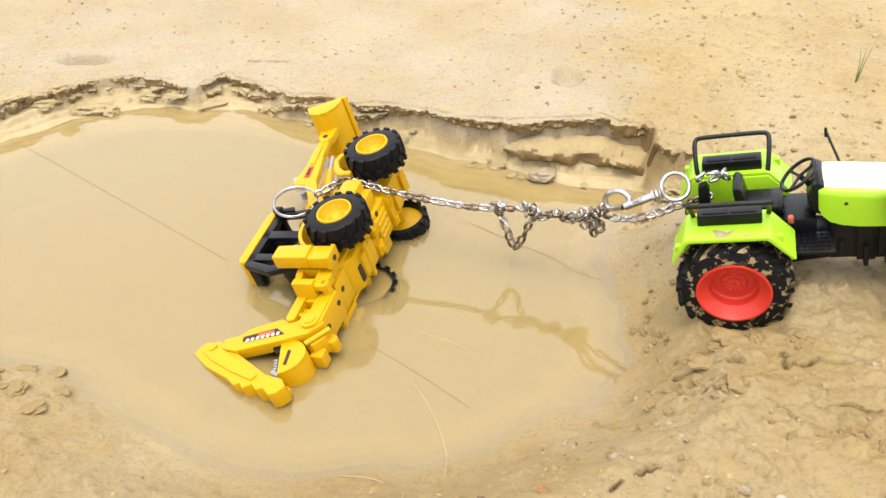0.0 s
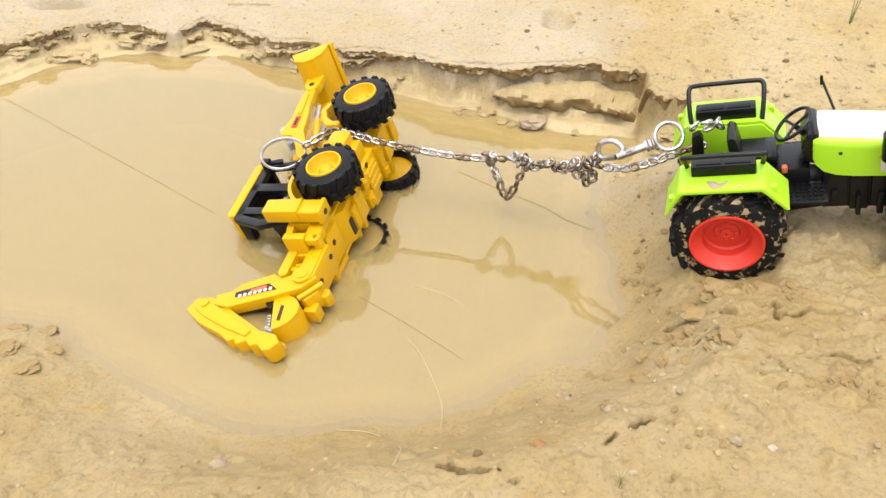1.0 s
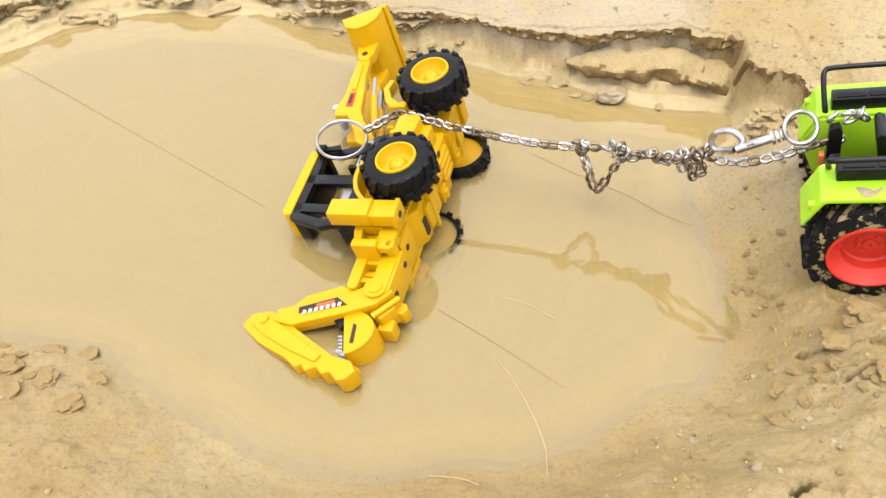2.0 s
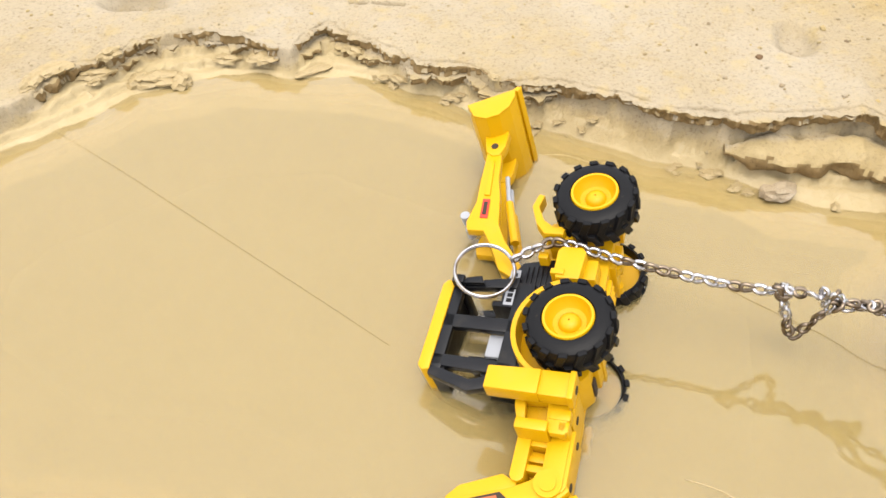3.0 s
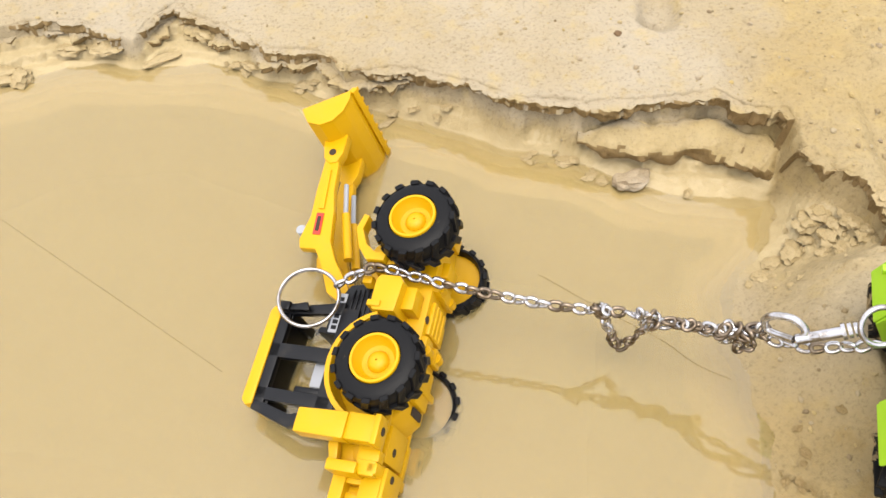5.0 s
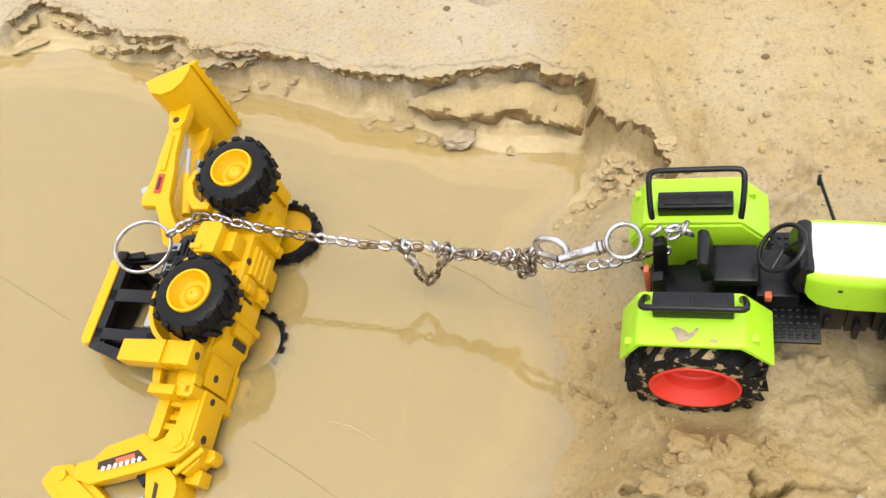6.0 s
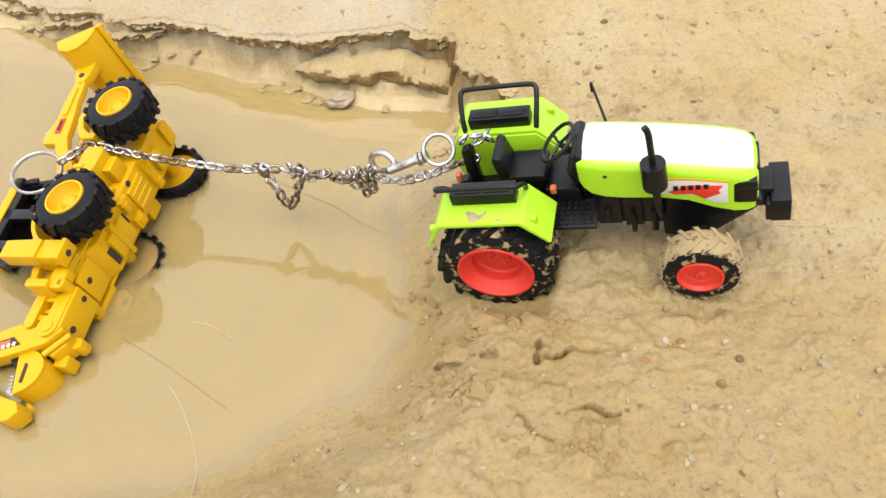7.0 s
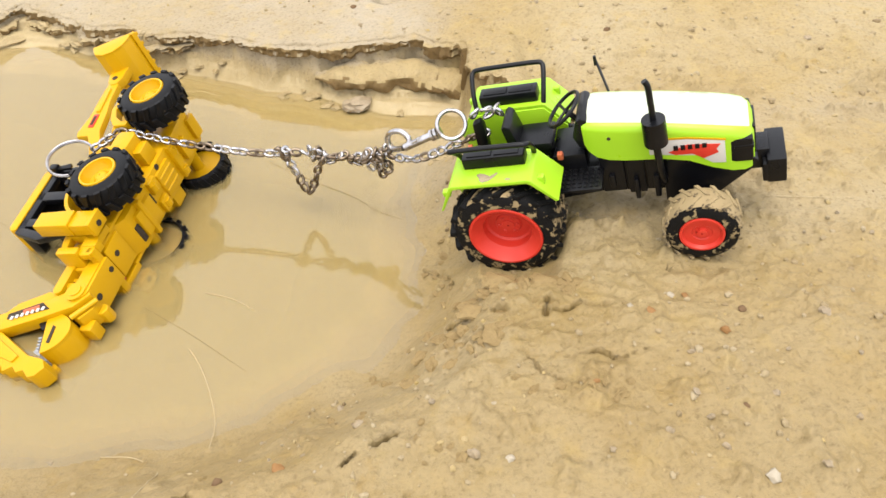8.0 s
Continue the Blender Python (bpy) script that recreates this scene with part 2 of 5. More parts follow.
def lug_mesh(name, r0, r1, half, slant, thick, s, sign, mat):
    """One tread bar of a tyre that turns about the y axis: from the shoulder to the middle, slanted."""

    def at(r, ang, y):
        return Vector((r * math.cos(ang), y, r * math.sin(ang))) * MM

    w = thick / r1
    a1, y0, y1 = sign * slant, s * half, s * half * 0.06
    low = [at(r0, 0, y0), at(r0, w, y0), at(r0, a1 + w, y1), at(r0, a1, y1)]
    high = [at(r1 - 0.5, 0.08 * w, y0), at(r1 - 0.5, 0.92 * w, y0), at(r1, a1 + 0.88 * w, y1), at(r1, a1 + 0.12 * w, y1)]
    bm = bmesh.new()
    hexahedron(bm, low + high)
    bmesh.ops.recalc_face_normals(bm, faces=bm.faces)
    bmesh.ops.bevel(bm, geom=bm.edges[:], offset=0.25 * MM, segments=1, affect="EDGES")
    me = bpy.data.meshes.new(name)
    bm.to_mesh(me)
    bm.free()
    me.materials.append(mat)
    return me


LUG_CACHE = {}


def wheel(parent, x, y, z, r, half, rim_r, outward, tyre_mat, rim_mat, count, slant, thick, lug, rim_profile, inner_r=0.0, tread_mat=None, turn=0.0, lean=0.0):
    """A toy wheel: tyre, its tread bars and a dished rim. outward: -1 or 1, the side that shows the dish.
    inner_r: radius of the hollow on the inner side, where the back of the rim shows."""
    rb, o = r - lug, outward
    ir = inner_r or rim_r
    prof = [(rim_r, o * half * 0.8), (rim_r + 1, o * half), (rb - 3, o * half), (rb - 0.8, o * (half - 1.2)), (rb, o * (half - 3.2)), (rb, -o * (half - 3.2)), (rb - 0.8, -o * (half - 1.2)),
            (max(rb - 2.4, ir + 0.8), -o * half), (ir + 0.6, -o * half), (ir, -o * half * 0.8), (ir, -o * half * 0.1), (rim_r, -o * half * 0.1)]
    t = part("wheel", lathe(prof, (0, 0, 0), 44, loop=True), tyre_mat, parent)
    t.matrix_basis = Matrix.Translation(Vector((x, y, z)) * MM) @ Matrix.Rotation(lean, 4, "X") @ Matrix.Rotation(turn, 4, "Y")
    if tread_mat:
        t.data.materials.append(tread_mat)
        for p in t.data.polygons:
            if math.hypot(p.center.x, p.center.z) > (rb - 0.5) * MM:
                p.material_index = 1
    rim = [(rr, o * (yy + half)) for rr, yy in rim_profile] + [(0.4, -o * half * 0.35), (4.0, -o * half * 0.4), (ir * 0.7, -o * half * 0.15), (ir + 0.2, -o * half * 0.3)]
    part("rim", lathe(rim, (0, 0, 0), 40, open_front=True), rim_mat, t)
    if r > 25 and rim_mat is RED:
        for k in range(6):
            a = math.tau * k / 6
            bolt = lathe([(1.0, 0), (1.0, o * 0.5), (0.7, o * 0.8), (0.2, o * 0.8)], (0, 0, 0), 8)
            ob = part("bolt", bolt, rim_mat, t.children[0])
            ob.matrix_basis = Matrix.Translation(Vector((5.0 * math.cos(a), o * (half - 9.3), 5.0 * math.sin(a))) * MM)
    for s in (-1, 1):
        key = (r, s, o)
        if key not in LUG_CACHE:
            LUG_CACHE[key] = lug_mesh("tread_bar", rb - 1.2, r, half * 0.98, slant, thick, s, o, tread_mat or tyre_mat)
        for k in range(count):
            ob = new("tread_bar", LUG_CACHE[key])
            ob.parent = t
            ob.matrix_basis = Matrix.Rotation(-math.tau * (k + (0.5 if s > 0 else 0)) / count, 4, "Y")
    return t


# ---- ground and puddle ----
SHORE = [(-0.372, 0.580), (-0.350, 0.596), (-0.326, 0.620), (-0.272, 0.645), (-0.241, 0.646), (-0.175, 0.643), (-0.145, 0.630), (-0.064, 0.598), (-0.015, 0.578),
         (0.004, 0.565), (0.046, 0.553), (0.073, 0.536), (0.108, 0.527), (0.152, 0.524), (0.148, 0.492), (0.122, 0.473), (0.110, 0.4285), (0.103, 0.384), (0.096, 0.335),
         (0.076, 0.304), (0.048, 0.282), (0.024, 0.271), (-0.006, 0.264), (-0.035, 0.261), (-0.070, 0.253), (-0.099, 0.255), (-0.136, 0.268), (-0.158, 0.282),
         (-0.194, 0.3045), (-0.213, 0.321), (-0.252, 0.3285), (-0.31, 0.33), (-0.42, 0.40), (-0.44, 0.50), (-0.40, 0.56)]
LIP = [(-0.46, 0.45), (-0.42, 0.54), (-0.376, 0.595), (-0.370, 0.620), (-0.338, 0.640), (-0.330, 0.655), (-0.296, 0.667), (-0.260, 0.664), (-0.225, 0.650), (-0.217, 0.665),
       (-0.2045, 0.681), (-0.189, 0.666), (-0.170, 0.655), (-0.137, 0.630), (-0.106, 0.627), (-0.090, 0.606), (-0.050, 0.603), (-0.018, 0.590), (-0.002, 0.577),
       (0.047, 0.565), (0.072, 0.565), (0.119, 0.568), (0.131, 0.556), (0.150, 0.549), (0.153, 0.526), (0.162, 0.509), (0.178, 0.500), (0.184, 0.478), (0.186, 0.45)]
SLAB = [(0.046, 0.561), (0.052, 0.551), (0.070, 0.548), (0.090, 0.540), (0.115, 0.543), (0.130, 0.536), (0.149, 0.528), (0.152, 0.545), (0.131, 0.553), (0.119, 0.564), (0.072, 0.562)]


def to_polyline(px, py, line, closed=False):
    """Distance of points to a line of straight pieces."""
    best = np.full(px.shape, 1e9)
    for (ax, ay), (bx, by) in zip(line, line[1:] + (line[:1] if closed else [])):
        dx, dy = bx - ax, by - ay
        t = np.clip(((px - ax) * dx + (py - ay) * dy) / (dx * dx + dy * dy), 0, 1)
        best = np.minimum(best, np.hypot(px - ax - t * dx, py - ay - t * dy))
    return best


def inside(px, py, poly):
    odd = np.zeros(px.shape, bool)
    for (ax, ay), (bx, by) in zip(poly, poly[1:] + poly[:1]):
        if ay != by:
            odd ^= ((ay > py) != (by > py)) & (px < (bx - ax) * (py - ay) / (by - ay) + ax)
    return odd


LATTICE = np.random.RandomState(7).rand(256, 256)


def value_noise(px, py, size, shift=0.0):
    u, v = px / size + 37.3 + shift, py / size + 11.7 + shift * 1.7
    i, j = np.floor(u).astype(int), np.floor(v).astype(int)
    a, c = u - i, v - j
    a, c = a * a * (3 - 2 * a), c * c * (3 - 2 * c)
    g = lambda m, n: LATTICE[(i + m) % 256, (j + n) % 256]
    return (g(0, 0) * (1 - a) + g(1, 0) * a) * (1 - c) + (g(0, 1) * (1 - a) + g(1, 1) * a) * c - 0.5


def fbm(px, py, size, octaves=4, shift=0.0):
    return sum(value_noise(px, py, size / 2 ** k, shift + 5.1 * k) / 1.8 ** k for k in range(octaves))


def smooth01(t):
    t = np.clip(t, 0, 1)
    return t * t * (3 - 2 * t)


WHEEL_PITS = [(0.1586, 0.3485, 0.0285, 0.030), (0.177, 0.414, 0.0315, 0.030), (0.250, 0.322, 0.0555, 0.018), (0.268, 0.388, 0.058, 0.018)]
CRACKS = [([(0.0027, 0.211), (0.0166, 0.206), (0.027, 0.2035), (0.037, 0.196)], 0.0024, 0.022), ([(0.072, 0.212), (0.081, 0.220)], 0.0021, 0.020), ([(0.085, 0.222), (0.094, 0.230)], 0.0017, 0.016),
          ([(0.0945, 0.194), (0.0995, 0.1995)], 0.0013, 0.006), ([(0.1712, 0.3004), (0.1697, 0.2878), (0.1784, 0.2907), (0.185, 0.294)], 0.0015, 0.010),
          ([(0.174, 0.2607), (0.19, 0.261), (0.194, 0.256), (0.2015, 0.256), (0.209, 0.2595)], 0.0015, 0.010), ([(0.128, 0.279), (0.144, 0.2845)], 0.0015, 0.009),
          ([(-0.19, 0.708), (-0.165, 0.706), (-0.15, 0.702)], 0.0022, 0.005), ([(0.125, 0.305), (0.1385, 0.300), (0.148, 0.296)], 0.0030, 0.007), ([(0.142, 0.330), (0.128, 0.344), (0.122, 0.360), (0.112, 0.372)], 0.0010, 0.003), ([(0.155, 0.262), (0.163, 0.250), (0.170, 0.247)], 0.0012, 0.004), ([(0.185, 0.294), (0.200, 0.289), (0.214, 0.290)], 0.0010, 0.003),
          ([(0.297, 0.205), (0.302, 0.196), (0.312, 0.192)], 0.0016, 0.006), ([(0.060, 0.613), (0.078, 0.609)], 0.0011, 0.004)]
DENTS = [(-0.342, 0.704, 0.024, 0.011, 0.012), (-0.352, 0.700, 0.012, 0.008, 0.004), (0.101, 0.640, 0.012, 0.016, 0.009), (0.094, 0.632, 0.006, 0.006, 0.004), (0.215, 0.600, 0.012, 0.009, 0.005), (0.135, 0.585, 0.008, 0.02, 0.003), (0.175, 0.375, 0.012, 0.03, 0.006)]


def ground_height(px, py):
    flat = smooth01((px - 0.03) / 0.05) * smooth01((0.52 - py) / 0.03)
    wob = 0.0035 * fbm(px, py, 0.02, 3) + (0.006 + 0.016 * flat) * fbm(px, py, 0.06, 3, 3.0)
    shore = to_polyline(px, py, SHORE, True) * np.where(inside(px, py, SHORE), -1, 1) + wob
    pit = LIP + [(0.30, 0.30), (0.30, -0.5), (-0.9, -0.5), (-0.9, 0.40)]
    in_pit = inside(px, py, pit)
    lip = to_polyline(px, py, LIP) * np.where(in_pit, -1, 1) + 0.3 * wob * (1 - flat) + 0.005 * fbm(px, py, 0.016, 4, 9.0)
    level = np.clip(0.0325 + 0.072 * px, 0.019, 0.056) + 0.010 * smooth01((0.33 - py) / 0.10) * smooth01((px + 0.16) / 0.1)
    level = level + 0.0035 * fbm(px, py, 0.16, 3, 2.0) + 0.0012 * fbm(px, py, 0.03, 3, 1.0)
    rough = smooth01((0.36 - py) / 0.06) + 0.5 * smooth01((px - 0.14) / 0.05) * smooth01((0.5 - py) / 0.05)
    rough = rough + 0.5 * smooth01((px - 0.12 + 0.06 * fbm(px, py, 0.06, 5, 33.0)) / 0.04)
    lumps = np.maximum(0, fbm(px, py, 0.011, 3, 4.0) - 0.14) * (0.0085 - 0.0035 * smooth01((0.38 - py) / 0.06)) + np.maximum(0, fbm(px, py, 0.028, 5, 6.0) - 0.30) * 0.005
    level = level + lumps * np.clip(rough, 0.12, 1) + (0.0011 + 0.0008 * np.clip(rough, 0, 1)) * fbm(px, py, 0.007, 3, 8.0)
    # dried skin that has flaked off in places, leaving sharp little steps
    flake = fbm(px, py, 0.075, 6, 21.0)
    skin = sum(smooth01((flake - a) / 0.022) for a in (-0.22, 0.02, 0.20)) + 0.7 * smooth01((fbm(px, py, 0.030, 5, 25.0) - 0.16) / 0.03)
    level = level + 0.0006 * skin * np.clip(0.30 + 0.8 * rough + 0.5 * smooth01((px - 0.12) / 0.04), 0, 1)
    # the gentle shore
    ramp_ = np.clip(shore / 0.07, 0, 1)
    near = smooth01((0.38 - py) / 0.06) * smooth01((px + 0.20) / 0.06)
    soft = level * ((0.5 - 0.42 * near) * ramp_ + (0.5 + 0.42 * near) * smooth01(ramp_)) + (0.004 - 0.0025 * np.maximum(flat, near)) * smooth01(shore / (0.012 + 0.02 * np.maximum(flat, near)))
    soft = soft + 0.5 * lumps * smooth01(shore / 0.01) * np.clip(rough, 0, 1)
    # the far shore: rubble rising from the water to a broken, undercut edge
    rise = np.clip(shore, 0, 1) / (np.clip(shore, 0, 1) + np.clip(-lip, 0.0, 1) + 1e-4)
    ledge = level * 0.60 * rise ** 1.3 + (0.0040 * fbm(px, py, 0.022, 4, 5.0) + 0.006 * np.maximum(0, fbm(px, py, 0.012, 3, 15.0) - 0.14)) * smooth01(shore / 0.012)
    # crumbled tiers below the edge
    tier = (ledge + 0.0045 * fbm(px, py, 0.035, 5, 17.0)) / 0.0048
    part_ = tier - np.floor(tier)
    tier = (np.floor(tier) + smooth01((part_ - 0.72) / 0.28)) * 0.0048 + 0.0012 * fbm(px, py, 0.006, 3, 19.0)
    ledge = ledge + (np.maximum(tier, 0.0004) - ledge) * smooth01((rise - 0.18) / 0.2) * smooth01(shore / 0.006)
    slab = to_polyline(px, py, SLAB, True) * np.where(inside(px, py, SLAB), 1, -1) + 0.003 * fbm(px, py, 0.01, 3, 7.0)
    ledge = np.maximum(ledge, (0.0090 + 0.25 * (py - 0.545) + 0.003 * fbm(px, py, 0.02, 3)) * smooth01((slab - 0.002) / 0.0025))
    far = np.where(lip > 0.0, ledge + (level - ledge) * smooth01(lip / 0.0025), ledge)
    blend = smooth01((py - 0.46) / 0.03) * smooth01((0.205 - px) / 0.02)
    blend = np.maximum(blend, smooth01((-0.33 - px) / 0.03) * smooth01((py - 0.40) / 0.05))
    z = soft * (1 - blend) + far * blend
    z = np.where(shore < 0, -0.034 * smooth01(-shore / 0.10) - 0.0005, z)
    for line, width, depth in CRACKS:
        lx, ly = zip(*line)
        near = (px > min(lx) - 0.012) & (px < max(lx) + 0.012) & (py > min(ly) - 0.012) & (py < max(ly) + 0.012)
        qx, qy = px[near], py[near]
        d = to_polyline(qx + 0.004 * fbm(qx, qy, 0.012, 3), qy + 0.004 * fbm(qx, qy, 0.012, 3, 50.0), line)
        z[near] -= 1.5 * depth * np.exp(-np.clip(d / (0.50 * width * np.clip(0.75 + 2.2 * fbm(qx, qy, 0.009, 3, 70.0), 0.15, 1.5)), 0, 6) ** 4) * smooth01(0.85 + 1.4 * fbm(qx, qy, 0.012, 2, 60.0))
    for cx, cy, ax, ay, depth in DENTS:
        z = z - depth * np.exp(-(((px - cx) / ax) ** 2 + ((py - cy) / ay) ** 2) ** 2)
    for cx, cy, low, reach in WHEEL_PITS:
        u = (px - cx) * 0.959 - (py - cy) * 0.284
        v = (px - cx) * 0.284 + (py - cy) * 0.959
        # the round of the wheel pressed in, with squeezed-up mud beside it
        press = low + 0.55 * u * u / reach
        mask = smooth01((reach * 1.15 - np.abs(u)) / 0.008) * smooth01((np.where(v < 0, 0.036, 0.020) - np.abs(v)) / np.where(v < 0, 0.022, 0.006))
        z = z + mask * (np.minimum(z, press) - z)
        ridge = np.exp(-((v + 0.021) / 0.004) ** 2) * smooth01((reach - np.abs(u)) / 0.012)
        z = z + ridge * np.clip(low + 0.0030 - z, 0, 0.008) * np.clip(0.45 + 1.6 * fbm(px, py, 0.012, 4), 0, 1)
    return z, lip


def spread(lo, hi, step, reach, grow=1.35):
    """Even steps from lo to hi, and growing ones out to reach."""
    a = list(np.arange(lo, hi, step))
    out, d = [], step
    while a[-1] < reach:
        d *= grow
        a.append(a[-1] + d)
    d = step
    while a[0] > -reach:
        d *= grow
        a.insert(0, a[0] - d)
    return np.array(a)


gx, gy = spread(-0.42, 0.46, 0.0011, 60), spread(0.17, 0.74, 0.0011, 60)
PX, PY = np.meshgrid(gx, gy)
PZ, LIPD = ground_height(PX, PY)
rows_, cols_ = PX.shape
idx = np.arange(rows_ * cols_).reshape(rows_, cols_)
quads = np.stack([idx[:-1, :-1], idx[:-1, 1:], idx[1:, 1:], idx[1:, :-1]], -1).reshape(-1, 4)
me = bpy.data.meshes.new("ground")
me.vertices.add(rows_ * cols_)
me.vertices.foreach_set("co", np.stack([PX, PY, PZ], -1).astype(np.float32).ravel())
me.loops.add(quads.size)
me.loops.foreach_set("vertex_index", quads.astype(np.int32).ravel())
me.polygons.add(len(quads))
me.polygons.foreach_set("loop_start", np.arange(0, quads.size, 4, dtype=np.int32))
me.update(calc_edges=True)
me.validate()
me.shade_smooth()
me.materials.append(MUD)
close = smooth01((1.4 - np.hypot(PX, PY - 0.45)) / 0.9)
near_mud = smooth01((0.43 - PY + 0.10 * fbm(PX, PY, 0.12, 4, 14.0)) / 0.16) * 0.72 * close
wet = np.exp(-((PX - 0.140) / 0.040) ** 2 - ((PY - 0.355) / 0.060) ** 2)
shore_d = to_polyline(PX, PY, SHORE, True)
damp = np.clip(np.maximum(near_mud, np.where(PY > 0.50, 0.0, 0.38) * smooth01((0.05 - shore_d) / 0.045)) + 0.55 * fbm(PX, PY, 0.09, 4, 12.0) * (0.3 + 0.7 * close) + 0.9 * wet, 0, 1)
me.attributes.new("damp", "FLOAT", "POINT").data.foreach_set("value", damp.astype(np.float32).ravel())
sandy = smooth01((PX - 0.112 - 0.15 * (PY - 0.55) + 0.06 * fbm(PX, PY, 0.06, 5, 33.0)) / 0.035) * smooth01((PY - 0.40) / 0.08) * close
sandy = np.maximum(sandy, 0.8 * smooth01((0.48 - PY) / 0.10) * close)
sandy = np.maximum(sandy, 1.25 * smooth01((-LIPD + 0.001) / 0.004) * smooth01((PY - 0.48) / 0.04) * close)
sandy = np.clip(sandy * 0.8 + 0.6 * np.maximum(0, fbm(PX, PY, 0.07, 4, 40.0)), 0, 1)
me.attributes.new("sandy", "FLOAT", "POINT").data.foreach_set("value", sandy.astype(np.float32).ravel())
# where the far bank shelf is brightened by colour, below the broken edge
shelf_light = smooth01((-LIPD - 0.001) / 0.004) * smooth01((PY - 0.46) / 0.03) * smooth01((0.19 - PX) / 0.02) * close
me.attributes.new("shelf_light", "FLOAT", "POINT").data.foreach_set("value", shelf_light.astype(np.float32).ravel())
ground = tagged(new("ground", me), label="damp pale yellow clay ground, cracked and lumpy, round a puddle", category="ground", kind="structure")


def height_at(x, y):
    return float(PZ[int(np.searchsorted(gy, y)), int(np.searchsorted(gx, x))])


def sheet(name, z, mat, parent=None):
    bm = bmesh.new()
    bmesh.ops.create_grid(bm, x_segments=30, y_segments=24, size=1)
    for v in bm.verts:
        v.co = Vector((-0.15 + 0.36 * v.co.x, 0.45 + 0.23 * v.co.y, z))
    return part(name, bm, mat, parent)


def like_ground(ob):
    """Give a lump the ground's dampness, sandiness and painted shelf light; broken sides get damp clay darkened for
    shade.
    """
    me = ob.data
    at = [(int(np.searchsorted(gy, v.co.y + 0.004)), int(np.searchsorted(gx, v.co.x))) for v in me.vertices]
    for key, grid in (("damp", damp), ("sandy", sandy), ("shelf_light", 0.35 * shelf_light)):
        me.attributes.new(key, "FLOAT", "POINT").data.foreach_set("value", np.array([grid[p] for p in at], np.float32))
    # steep faces take the clay that carries painted shade
    me.materials.append(DAMP_SHADED)
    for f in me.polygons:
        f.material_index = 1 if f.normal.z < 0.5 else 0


# broken crust along the far edge: overhanging plates of clay
def crust(line, level_of, inward, over, thick, seed, breaks=(0.04, 0.11), tilt=0.0):
    r = random.Random(seed)
    pts = []
    for (ax, ay), (bx, by) in zip(line, line[1:]):
        n = max(1, int(math.hypot(bx - ax, by - ay) / 0.0013))
        pts += [(ax + (bx - ax) * k / n, ay + (by - ay) * k / n) for k in range(n)]
    px, py = np.array(pts).T
    for _ in range(3):
        px[1:-1], py[1:-1] = (px[:-2] + px[1:-1] + px[2:]) / 3, (py[:-2] + py[1:-1] + py[2:]) / 3
    tx, ty = np.gradient(px), np.gradient(py)
    ln = np.hypot(tx, ty)
    nx, ny = ty / ln, -tx / ln
    jag = over * (0.55 + 1.5 * fbm(px, py, 0.018, 2, seed) + 1.3 * fbm(px, py, 0.006, 3, seed + 3.0))
    th = thick * (1 + 0.9 * fbm(px, py, 0.03, 3, seed + 1.0))
    start = 0
    while start < len(px) - 6:
        end = min(len(px) - 1, start + int(r.uniform(*breaks) / 0.0013))
        lift, dip, back = r.uniform(-0.0010, 0.0), r.uniform(-0.0012, 0.0004), r.uniform(0, 0.0012)
        bm, rings = bmesh.new(), []
        for k in range(start, end + 1):
            rag = lambda a: a * (value_noise(px[k:k + 1] + 70 * a, py[k:k + 1], 0.0045, seed)[0] + r.uniform(-0.16, 0.16))
            z = level_of(px[k], py[k]) + lift
            o, t_ = jag[k] - back, th[k]
            sec = [(-inward, -0.0030), (-inward * 0.7, -0.0008 + rag(0.0011)), (-inward * 0.4, -0.0004 + rag(0.0013)), (-inward * 0.1, -0.0002 + rag(0.0009)), (o - 0.0010, -0.0002 + rag(0.0008)), (o + rag(0.0008), -0.0006 + rag(0.0010)), (o + 0.0002 + rag(0.0030), -t_ * 0.25 + rag(0.0011)), (o - 0.0006 + rag(0.0036), -t_ * 0.48 + rag(0.0013)), (o - 0.0004 + rag(0.0040), -t_ * 0.72 + rag(0.0012)),
                   (o - 0.0016 + rag(0.002), -t_), (-inward * 0.3, -t_ * 1.05), (-inward, -t_ * 1.05)]
            rings.append([bm.verts.new((px[k] + nx[k] * d, py[k] + ny[k] * d, z + h + tilt * max(0.0, -d))) for d, h in sec])
        for a, c in zip(rings, rings[1:]):
            for k in range(len(a)):
                bm.faces.new((a[k], a[(k + 1) % len(a)], c[(k + 1) % len(a)], c[k]))
        bm.faces.new(rings[0])
        bm.faces.new(rings[-1][::-1])
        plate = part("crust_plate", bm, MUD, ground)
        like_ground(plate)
        start = end


def plateau(x, y):
    """Height of the ground just behind the broken edge."""
    i, j = int(np.searchsorted(gx, x)), int(np.searchsorted(gy, y + 0.010))
    return float(PZ[j, i])


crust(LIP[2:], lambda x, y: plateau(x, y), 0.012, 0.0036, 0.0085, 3)


